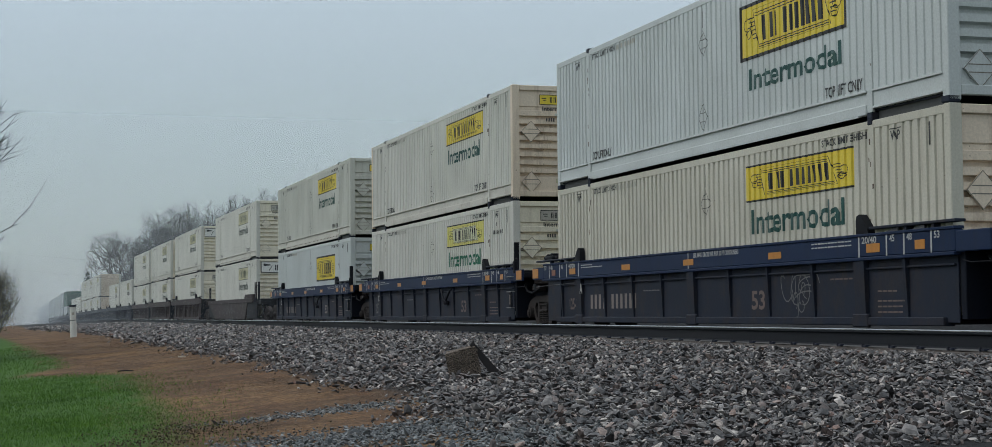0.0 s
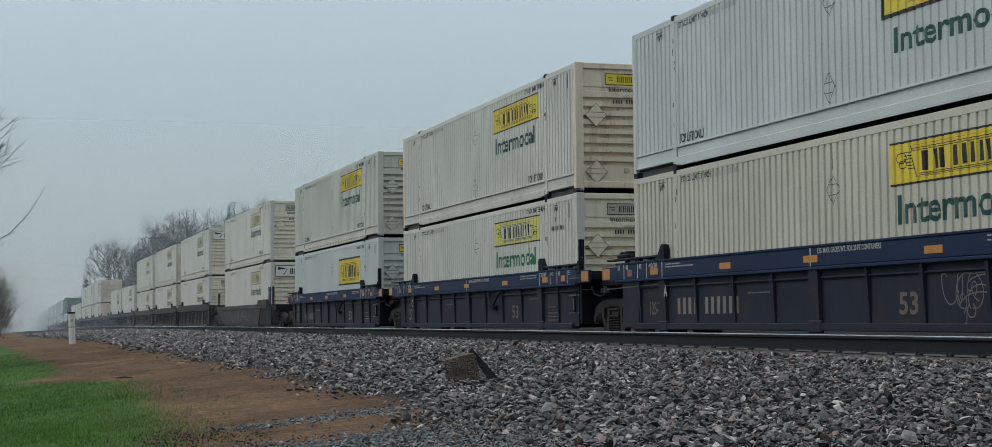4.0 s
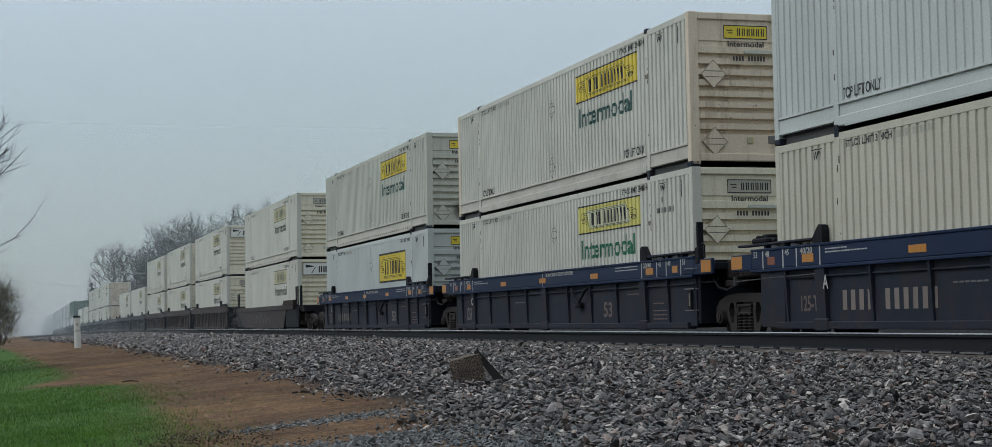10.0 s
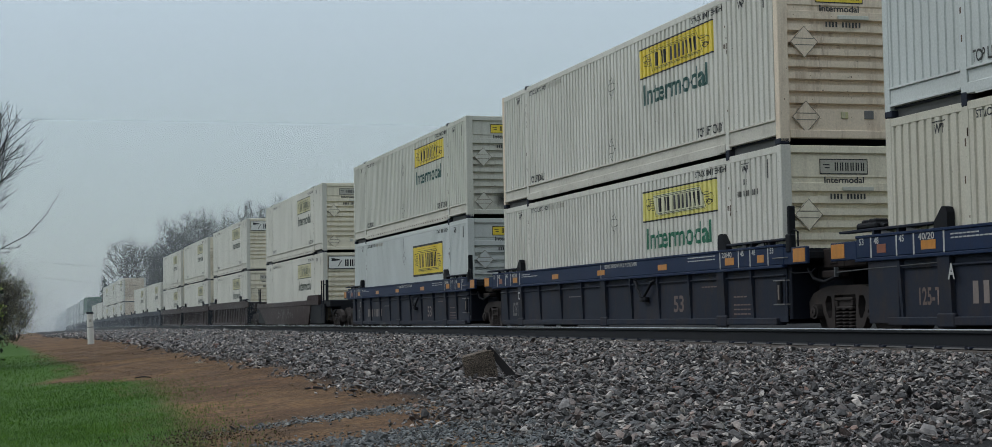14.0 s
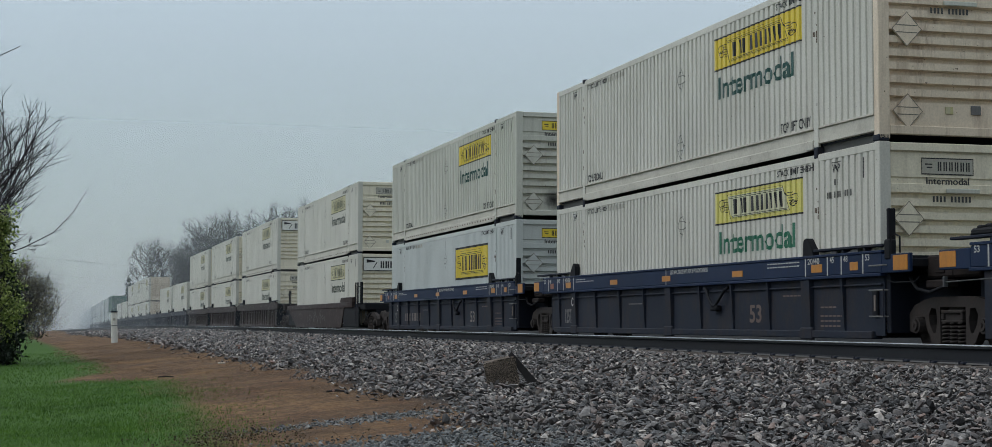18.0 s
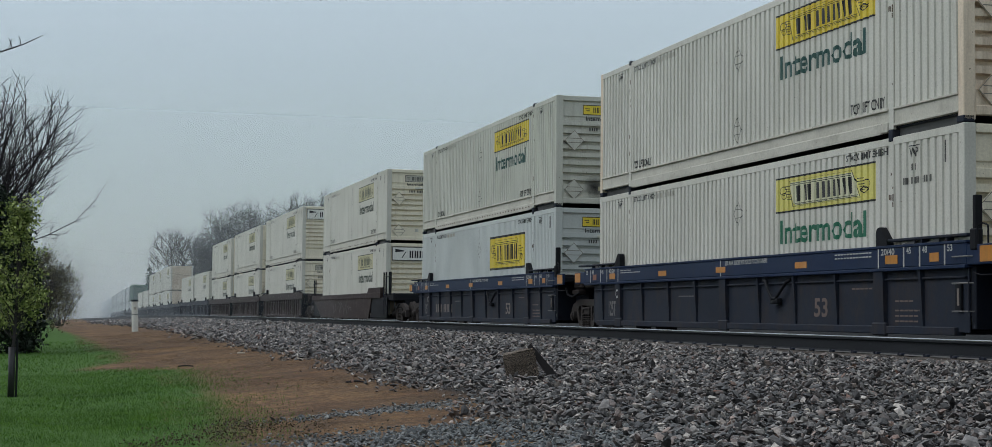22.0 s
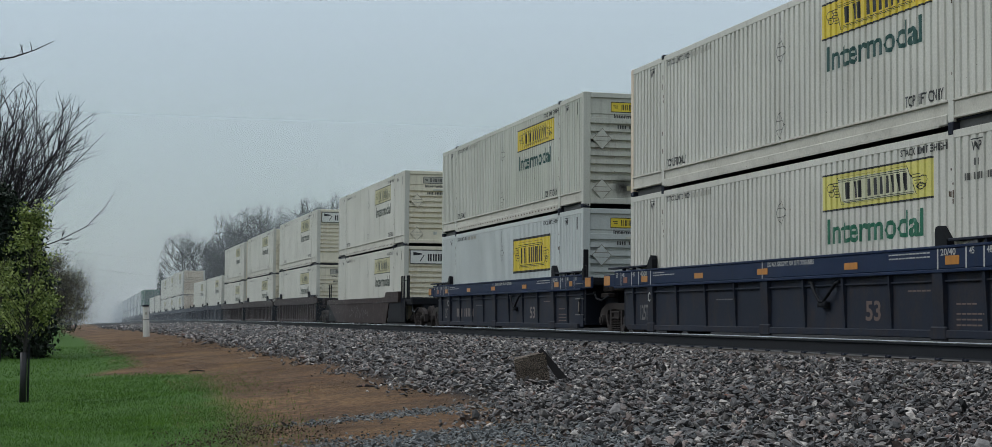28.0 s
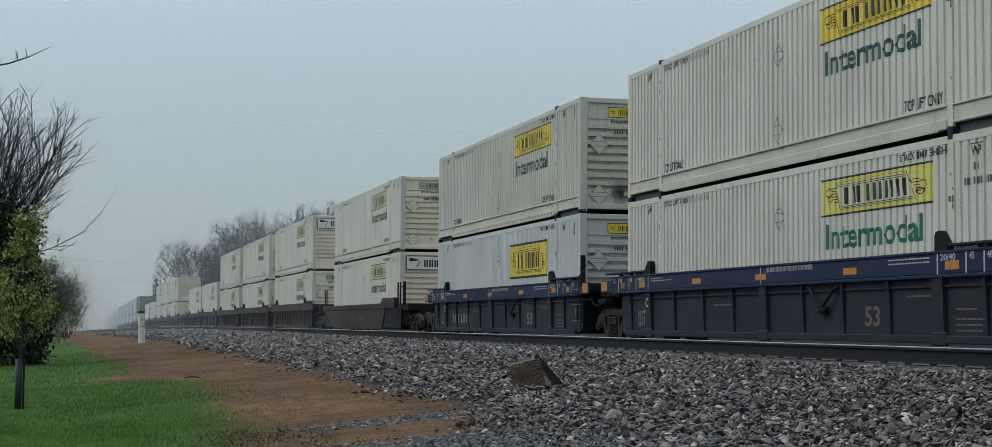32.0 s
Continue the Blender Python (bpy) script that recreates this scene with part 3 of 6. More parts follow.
# ---- well cars ----
SILL0, SILL1, WELL0 = 1.21, 1.55, 0.29
RIBS = (15.7, 13.0, 11.4, 9.9, 6.86, 5.36, 3.8, 1.07)
POSTRIBS = (14.5, 8.45, 2.3)


def mirrored(ob):
    """The same part on the other side of the car, turned about the car's middle."""
    c = ob.copy()
    scene.collection.objects.link(c)
    c.matrix_basis = Matrix.Translation((0, LEN, 0)) @ Matrix.Rotation(math.pi, 4, "Z") @ ob.matrix_basis
    return c


def car_mark(parent, name, quads, material, x, share, label=""):
    def build():
        me = bpy.data.meshes.new(name)
        vs, fs = [], []
        for q in quads:
            fs.append(tuple(range(len(vs), len(vs) + len(q))))
            vs += [(x, y, z) for y, z in q]
        me.from_pydata(vs, [], fs)
        me.materials.append(material)
        return me
    return part(name, build, material, parent, label, share=share)


def car_word(parent, text, y_left, z0, w, h, material, x, share, label=""):
    def build():
        bm = letters(text, y_left, z0, w, h)
        for v in bm.verts:
            v.co.x = x
        me = bpy.data.meshes.new("stencil")
        bm.to_mesh(me)
        bm.free()
        me.materials.append(material)
        return me
    return part("stencil", build, material, parent, label, share=share)


def well_car(label, sill_skin, body_skin, mark="plain", ribs=RIBS):
    """One well of an articulated car; the origin is on the track at the container's near end."""
    e = thing("well_car", label, "railway wagon", "well cars of the train")
    k = sill_skin.name
    xo = 1.43
    s = part("side_sill", lambda: Build().bevel_box(-xo, -xo + 0.13, -0.25, LEN + 0.75, SILL0 + 0.021, SILL1 - 0.021, 0.015), sill_skin, e, "", share=("sill", k))
    mirrored(s)
    s = part("sill_lip", lambda: Build().bevel_box(-xo - 0.03, -xo + 0.10, -0.25, LEN + 0.75, SILL0 - 0.03, SILL0 + 0.02, 0.008), sill_skin, e, "", share=("lip", k))
    mirrored(s)
    s = part("sill_cap", lambda: Build().bevel_box(-xo - 0.012, -xo + 0.14, -0.25, LEN + 0.75, SILL1 - 0.02, SILL1 + 0.02, 0.006), sill_skin, e, "", share=("cap", k))
    mirrored(s)
    s = part("side_sheet", lambda: Build().box(-xo + 0.075, -xo + 0.095, -0.19, LEN + 0.19, WELL0, SILL0), body_skin, e, share=("sheet", body_skin.name))
    mirrored(s)
    s = part("bottom_chord", lambda: Build().bevel_box(-xo + 0.01, -xo + 0.2, 0.1, LEN - 0.1, WELL0 - 0.05, WELL0 + 0.07, 0.012), body_skin, e, share=("chord", body_skin.name))
    mirrored(s)
    s = part("stiffener_bar", lambda: Build().bevel_box(-xo + 0.035, -xo + 0.085, -0.15, LEN + 0.15, 1.045, 1.075, 0.008), body_skin, e, share=("stiff", body_skin.name))
    mirrored(s)
    for y in ribs:
        s = part("rib", lambda: Build().prism([(-xo + 0.0, SILL0), (-xo + 0.085, SILL0), (-xo + 0.085, WELL0), (-xo + 0.05, WELL0)], 1, -0.035, 0.035), body_skin, e, share=("rib", body_skin.name))
        s.location.y = y
        mirrored(s)
    for y in POSTRIBS:
        s = part("post_rib", lambda: Build().prism([(-xo - 0.01, SILL0), (-xo + 0.085, SILL0), (-xo + 0.085, WELL0 - 0.08), (-xo + 0.02, WELL0 - 0.08)], 1, -0.15, 0.15)
                 .bevel_box(-xo - 0.005, -xo + 0.06, -0.22, 0.22, WELL0 - 0.08, WELL0 + 0.12, 0.02), body_skin, e, share=("prib", body_skin.name))
        s.location.y = y
        mirrored(s)
    part("well_floor", lambda: Build().box(-1.2, 1.2, 0.0, LEN, 0.26, 0.31), GRIME_DARK, e, share=("wfloor",))
    for far in (0, 1):
        def turn(ob):
            if far:
                ob.matrix_basis = Matrix.Translation((0, LEN, 0)) @ Matrix.Rotation(math.pi, 4, "Z")
            return ob
        turn(part("bulkhead", lambda: Build().box(-1.33, 1.33, -0.22, -0.16, 0.5, 1.5).prism([(-0.2, 1.45), (-0.2, 0.75), (-1.3, 0.95), (-1.3, 1.3)], 0, -0.5, 0.5), GRIME_DARK, e, share=("bulk",)))
        turn(part("end_platform", lambda: Build().bevel_box(-1.38, 1.38, -1.05, -0.2, 1.30, 1.42, 0.01).bevel_box(-0.8, 0.8, -1.3, -0.2, 1.1, 1.32, 0.02), GRIME_DARK, e, share=("plat",)))
        for x in (-xo, xo - 0.06):
            turn(part("end_side_plate", lambda: Build().bevel_box(x, x + 0.06, -1.06 - 0.5 * far, -0.25 - 0.5 * far, 1.22, 1.50, 0.012), sill_skin, e, share=("eplate", k, x, far)))
        turn(part("articulation_casting", lambda: Build().bevel_box(-0.45, 0.45, -1.75, -0.7, 0.85, 1.20, 0.05), DRAFT, e, "brown cast coupling block", share=("artic",)))
        turn(part("air_hose", lambda: Build().tube([(-1.25, -0.75, 1.15), (-1.28, -1.0, 0.98), (-1.25, -1.3, 0.92), (-1.2, -1.7, 1.02)], 0.025, 8), GRIME_DARK, e, "black air hose", smooth=True, share=("ahose",)))
        turn(part("cut_lever", lambda: Build().tube([(-1.36, -0.3, 1.12), (-1.37, -0.5, 1.08), (-1.37, -1.1, 1.08), (-1.36, -1.2, 1.14)], 0.010, 6), GRIME_DARK, e, "thin bent rod", share=("clev",)))
        # added dark block: fills the space below the platform in place of its shadow
        turn(part("end_underframe", lambda: Build().bevel_box(-0.86, 0.86, -1.45, -0.23, 0.36, 1.22, 0.03), NAVY_DARK, e, "dark navy block standing in for shade under the platform", share=("euf",)))
        turn(part("end_bulkhead", lambda: Build().bevel_box(-1.34, 1.34, -0.34, -0.225, 0.33, 1.22, 0.01), NAVY_DARK, e, "dark navy end bulkhead", share=("ebk",)))
        turn(part("draft_box", lambda: Build().bevel_box(-1.12, 1.12, -1.72, -1.0, 1.13, 1.46, 0.03).bevel_box(-1.14, -1.10, -1.5, -1.25, 1.2, 1.4, 0.008).bevel_box(-1.2, -1.0, -1.66, -1.1, 0.98, 1.10, 0.02), DRAFT, e, "dull brown draft box", share=("dbox",)))
    half = Matrix.Translation((0, LEN, 0)) @ Matrix.Rotation(math.pi, 4, "Z")
    for flip in (False, True):
        def Y(*ys):
            return tuple(LEN - q for q in ys[::-1]) if flip else ys

        back = 0.6 if flip else 0.0

        def guide():
            pts = [(2.37, SILL1 + 0.02), (2.37, 1.77), (2.34, 1.84), (2.25, 1.86), (2.18, 1.80), (2.04, 1.66), (2.02, SILL1 + 0.02)]
            return Build().prism([(Y(p[0] - back)[0], p[1]) for p in pts], 0, -xo, -xo + 0.12)

        def beam():
            b = Build().bevel_box(-xo, -xo + 0.17, *Y(-0.25 - 1.7 * back, 2.0 - back), 1.625, 1.665, 0.008)
            for q in (0.3 - back, 1.0 - back):
                b.box(-xo + 0.02, -xo + 0.14, *Y(q, q + 0.06), SILL1 + 0.02, 1.63)
            return b
        for m in (Matrix.Identity(4), half):
            part("container_guide", guide, GRIME_DARK, e, "upright steel corner guide", share=("guide", k, flip)).matrix_basis = m
            part("guide_beam", beam, GRIME, e, share=("gbeam", flip)).matrix_basis = m
            for q in (0.55 - back, 1.25 - back):
                pts = [(q + 0.34, SILL1 + 0.022), (q + 0.1, 1.622), (q, 1.622), (q, SILL1 + 0.022)]
                # the light that falls on the gussets is put into this paler paint
                part("gusset", lambda: Build().prism([(Y(p[0])[0], p[1]) for p in pts], 0, -xo + 0.03, -xo + 0.06), ROD, e, "gusset painted pale for the light on it", share=("gus", flip, q)).matrix_basis = m
    if mark != "plain":
        mark_car(e, mark, xo)
    return e


def plate_car(label):
    """A well car with plain plate sides that slope in at the ends, and railed end platforms."""
    e = thing("well_car", label, "railway wagon", "well cars of the train")
    top, low, xo = 1.29, 0.25, 1.43
    for sx in (-1, 1):
        def side():
            a, b = (-xo, -xo + 0.06) if sx < 0 else (xo - 0.06, xo)
            return Build().prism([(2.4, top - 0.22), (3.1, low), (15.6, low), (18.2, top - 0.22)], 0, a, b)
        part("side_plate", side, BROWN, e, "smooth brown side plate", share=("pcs", sx))

        def chord():
            a, b = (-xo - 0.03, -xo + 0.12) if sx < 0 else (xo - 0.12, xo + 0.03)
            return Build().bevel_box(a, b, 0.4, 18.6, top - 0.22, top, 0.015)
        part("top_chord", chord, BROWN, e, share=("pct", sx))
        for y in (-1.3, -1.0, -0.35, 0.1, 18.0, 18.5):
            part("rail_post", lambda: Build().tube([(0, 0, -0.1), (0, 0, 0.78)], 0.03, 6), GRIME_DARK, e, "thin upright rail post", share=("rpost",)).location = (sx * 1.36, y, top)
        for y in (-0.9, 18.2):
            part("hand_rail", lambda: Build().tube([(0, -0.45, 0), (0, 0.65, 0)], 0.018, 6), GRIME_DARK, e, share=("hrail",)).location = (sx * 1.36, y, top + 0.6)
    part("well_floor", lambda: Build().box(-1.2, 1.2, 0.0, LEN, 0.26, 0.31), GRIME_DARK, e, share=("wfloor",))
    for y0, y1 in ((-1.6, 2.6), (17.2, 19.6)):
        part("end_frame", lambda: Build().bevel_box(-1.32, 1.32, y0, y1, 0.95, 1.25, 0.04).bevel_box(-0.9, 0.9, y0, y1, 0.4, 1.0, 0.04), GRIME_DARK, e, "black end frame", share=("pef", y0))
    # added black plates: darken the open ends in place of machinery
    for y0, y1 in ((-0.7, 2.7), (16.0, 18.4)):
        part("end_fascia", lambda: Build().bevel_box(-1.40, -1.34, y0, y1, 0.3, top - 0.2, 0.01), GRIME_DARK, e, "black plate added over the gap at the car end", share=("pfas", y0))
    for sx in (-1, 1):
        a, b = (-xo - 0.035, -xo + 0.1) if sx < 0 else (xo - 0.1, xo + 0.035)
        part("chord_step", lambda: Build().prism([(0.3, top + 0.002), (0.3, top + 0.2), (2.9, top + 0.2), (3.2, top + 0.002)], 0, a, b), BROWN, e, "raised end of the side chord", share=("pstep", sx))
    part("ladder", lambda: Build().box(-1.41, -1.38, -0.45, -0.41, 0.45, 1.3).box(-1.41, -1.38, -0.05, -0.01, 0.45, 1.3).box(-1.40, -1.385, -0.41, -0.05, 0.5, 0.53).box(-1.40, -1.385, -0.41, -0.05, 0.78, 0.81).box(-1.40, -1.385, -0.41, -0.05, 1.06, 1.09), GRIME, e, "thin end ladder", share=("plad",))
    part("air_hose", lambda: Build().tube([(-1.2, -1.3, 1.0), (-1.25, -1.5, 0.75), (-1.2, -1.75, 0.68), (-1.15, -2.0, 0.85)], 0.03, 8), GRIME_DARK, e, "black air hose", smooth=True, share=("phose",))
    part("brake_box", lambda: Build().bevel_box(-1.35, -1.0, 0.3, 0.8, 0.55, 1.0, 0.03), GRIME_DARK, e, share=("bbox",))
    marks = []
    rng = random.Random(12)
    y, z = 12.0, 0.8
    for i in range(30):
        y2, z2 = 12.0 - 5.0 * i / 30 + rng.uniform(-0.4, 0.4), rng.uniform(0.4, 1.0)
        d = Vector((y2 - y, z2 - z))
        n = Vector((-d.y, d.x)).normalized() * 0.012
        marks.append([(y + n.x, z + n.y), (y2 + n.x, z2 + n.y), (y2 - n.x, z2 - n.y), (y - n.x, z - n.y)])
        y, z = y2, z2
    small_print(e, marks, STENCIL_PALE, -xo - 0.004, ("pgraf",))
    return e


def small_print(e, quads, material, x, share):
    """Rows of tiny bars in place of unreadable notices."""
    return tagged(car_mark(e, "small_print", quads, material, x, share), kind="stuff")


def mark_car(e, mark, xo):
    """Stencils, reflectors and numbers on the camera side of a well."""
    x = -xo - 0.004
    for y in (11.65, 8.52, 5.02):
        part("reflector", lambda: Build().bevel_box(-xo - 0.006, -xo + 0.002, -0.23, 0.23, 1.30, 1.41, 0.003), ORANGE, e, "orange reflective strip", share=("refl",)).location.y = y
    for y, h in ((1.88, 0.19), (0.62, 0.13), (14.87, 0.19), (16.15, 0.13)):
        part("reflector", lambda: Build().bevel_box(-xo - 0.006, -xo + 0.002, -h, h, 1.29, 1.42, 0.003), ORANGE if h > 0.15 or y < 1 else DULL_REFLECTOR, e, "orange reflective strip" if h > 0.15 or y < 1 else "faded red reflective strip", share=("refl2", h, y < 1)).location.y = y
    for y in (LEN + 1.32,) if mark == "c1" else (-0.8, LEN + 1.32):
        part("reflector", lambda: Build().bevel_box(-xo - 0.006, -xo + 0.002, -0.21, 0.21, 1.255, 1.475, 0.003), ORANGE, e, "square orange reflector", share=("refl3",)).location.y = y
    for y in (8.52, 2.28, 1.5, 1.03, 0.33, 14.47, 15.25, 15.72, 16.45):
        car_mark(e, "index_line", [rect(y - 0.02, y + 0.02, 1.215, 1.535)], OFFWHITE, x, ("il", y), "white painted line")
    for y, s_ in ((2.2, "20/40"), (1.42, "45"), (0.96, "48"), (0.26, "53")):
        w = 0.14 if len(s_) == 2 else 0.42
        car_word(e, s_, y, 1.425, w, 0.1, OFFWHITE, x, ("ix", s_))
    for y, s_ in ((15.13, "40/20"), (15.65, "45"), (16.36, "48"), (16.80, "53")):
        w = 0.14 if len(s_) == 2 else 0.42
        car_word(e, s_, y, 1.425, w, 0.1, OFFWHITE, x, ("ix2", s_))
    for row in range(2):
        small_print(e, [rect(3.75 - 0.105 * i - 0.09, 3.75 - 0.105 * i, 1.47 - 0.06 * row, 1.49 - 0.06 * row) for i in range(12)], OFFWHITE, x, ("nbr", row))
        small_print(e, [rect(14.3 - 0.1 * i - 0.085, 14.3 - 0.1 * i, 1.46 - 0.05 * row, 1.48 - 0.05 * row) for i in range(7 + 6 * row)], OFFWHITE, x, ("nbr2", row))
    car_word(e, "LBS. MAX. GROSS WT. FOR 20 FT CONTAINERS", 8.28, 1.43, 1.9, 0.085, OFFWHITE, x, ("gross",), "small white stencil line")
    xs = -xo + 0.071
    car_word(e, "53", 6.05 if mark == "c1" else 4.66, 0.48, 0.5, 0.32, BAR_GREY if mark == "c3" else DULLRED, xs, ("53", mark))
    if mark == "c1":
        for i in (0, 1, 2, 3, 5, 6, 7, 8, 9, 10):
            car_mark(e, "car_number_bar", [rect(13.95 - 0.25 * i - 0.16, 13.95 - 0.25 * i - 0.03, 0.53, 0.83)], BAR_GREY, xs, ("cnum", i))
        car_word(e, "A", 14.38, 0.86, 0.17, 0.22, OFFWHITE, -xo - 0.014, ("endA",))
        car_word(e, "125-T", 15.27, 0.52, 0.57, 0.25, DULLRED, xs, ("cap",), "faded red stencil")
        part("release_rod", lambda: Build().tube([(-1.41, 14.6, 1.10), (-1.41, 16.45, 1.075), (-1.41, 17.6, 1.05)], 0.009, 6).bevel_box(-1.44, -1.38, 17.56, 17.6, 0.98, 1.13, 0.004), ROD, e, "pale uncoupling rod", share=("rrod",))
        part("end_panel", lambda: Build().bevel_box(-xo + 0.02, -xo + 0.06, 15.74, 16.6, 0.27, SILL0 - 0.03, 0.008), GRIME, e, "flat grimy end panel", share=("epan",))
        part("locking_gear", lambda: Build().bevel_box(-1.40, -1.1, 16.35, 16.95, 1.66, 1.76, 0.03).bevel_box(-1.38, -1.15, 16.4, 16.55, 1.74, 1.81, 0.02).bevel_box(-1.38, -1.15, 16.7, 16.82, 1.74, 1.80, 0.02).tube([(-1.3, 16.25, 1.69), (-1.3, 16.65, 1.79), (-1.3, 17.05, 1.68)], 0.03, 8), GRIME_DARK, e, "lumpy black locking gear", share=("lock",))
        # scrawled chalk lines: loops and strokes
        q = []
        rng = random.Random(5)
        for k in range(11):
            cy, cz = 4.35 + rng.uniform(-0.33, 0.33), rng.uniform(0.45, 0.92)
            ry, rz, a0, turn = rng.uniform(0.06, 0.3), rng.uniform(0.08, 0.26), rng.uniform(0, 6.28), rng.uniform(2.5, 7.0)
            pts = [Vector((cy + ry * math.cos(a0 + turn * i / 14) + 0.02 * i * (k % 3 - 1), min(1.02, max(0.36, cz + rz * math.sin(a0 + turn * i / 14))))) for i in range(15)]
            for p0, p1 in zip(pts, pts[1:]):
                d = p1 - p0
                n = Vector((-d.y, d.x)).normalized() * 0.009
                q.append([tuple(p0 + n), tuple(p1 + n), tuple(p1 - n), tuple(p0 - n)])
        tagged(car_mark(e, "graffiti", q, STENCIL_PALE, xs, ("graf",), "thin pale scrawl"), kind="stuff")
    else:
        car_word(e, "C", 14.6, 0.86, 0.15, 0.2, OFFWHITE, -xo - 0.014, ("endC",))
        car_word(e, "125T", 15.32, 0.46, 0.5, 0.34, STENCIL_PALE, xs, ("cap2",), "pale load limit stencil")
        if mark == "c3":
            for i in (0, 1, 2, 3, 5, 6, 7, 8, 9, 10):
                car_mark(e, "car_number_bar", [rect(13.6 - 0.22 * i - 0.13, 13.6 - 0.22 * i - 0.02, 0.52, 0.78)], BAR_GREY, xs, ("cnum3", i))
    for y, z, n, mat_ in ((10.9, 0.86, 6, STENCIL_PALE), (3.3, 0.92, 5, DULLRED), (1.9, 0.72, 4, DULLRED), (1.9, 0.58, 6, DULLRED), (1.9, 0.50, 5, DULLRED), (1.9, 0.42, 5, DULLRED)):
        small_print(e, [rect(y - 0.14 * i - 0.12, y - 0.14 * i, z, z + 0.024) for i in range(n)], mat_, xs, ("nb3", y, z))
    # brake hose hanging between two ribs
    def hose():
        return Build().tube([(-xo + 0.02, 6.6, 1.12), (-xo - 0.01, 6.45, 1.1), (-xo - 0.03, 6.3, 0.95), (-xo - 0.03, 6.12, 0.80), (-xo - 0.02, 6.0, 0.79), (-xo - 0.02, 5.75, 0.95), (-xo, 5.6, 1.08), (-xo + 0.03, 5.5, 1.12)], 0.028, 8).bevel_box(-xo - 0.04, -xo + 0.06, 5.9, 6.2, 0.70, 0.80, 0.01)
    if mark != "c1":
        part("hose", hose, GRIME_DARK, e, "black brake hose with bracket", smooth=True, share=("hose",))
    if mark == "c1":
        part("sill_extension", lambda: Build().bevel_box(-xo, -xo + 0.13, -4.2, -1.07, SILL0, SILL1 - 0.03, 0.015), BLUE, e, "blue end sill", share=("sext",))
        part("end_deck", lambda: Build().bevel_box(-1.36, 1.36, -4.2, -1.06, 1.38, 1.48, 0.01), GRIME_DARK, e, share=("edeck",))
        return
    # hand-brake mast, grab irons and ladder at the near end
    part("brake_mast", lambda: Build().bevel_box(-xo, -xo + 0.12, -0.47, -0.40, 1.42, 2.18, 0.012).bevel_box(-xo - 0.02, -xo + 0.1, -0.52, -0.35, 1.42, 1.72, 0.02), GRIME_DARK, e, "black upright mast", share=("mast",))
    part("grab_iron", lambda: Build().tube([(-xo - 0.05, -0.62, 1.5), (-xo - 0.05, -0.62, 1.74), (-xo - 0.05, -0.75, 1.78), (-xo - 0.05, -0.88, 1.74), (-xo - 0.05, -0.88, 1.5)], 0.014, 6), GRIME_DARK, e, "bent rod grab iron", share=("grab",))
    for z in (0.58, 0.97, 1.34):
        part("ladder_rung", lambda: Build().tube([(-xo + 0.08, 0.06, 0), (-xo - 0.05, 0.05, 0), (-xo - 0.05, -0.38, 0), (-xo + 0.02, -0.40, 0)], 0.011, 6), STENCIL_PALE, e, "thin worn rod rung", share=("rung",)).location.z = z
    part("ladder_stile", lambda: Build().tube([(-xo - 0.05, -0.38, 0.56), (-xo - 0.05, -0.38, 1.0)], 0.010, 6), GRIME, e, share=("stile",))
    part("step_slot", lambda: Build().bevel_box(-xo + 0.03, -xo + 0.08, -0.03, 0.12, 0.58, 0.98, 0.01), GRIME_DARK, e, "black step recess", share=("slot",))
    part("number_strip", lambda: Build().bevel_box(-xo + 0.02, -xo + 0.032, 0.0, 0.05, 0.66, 0.9, 0.003), BAR_GREY, e, "small pale strip", share=("nstrip",))


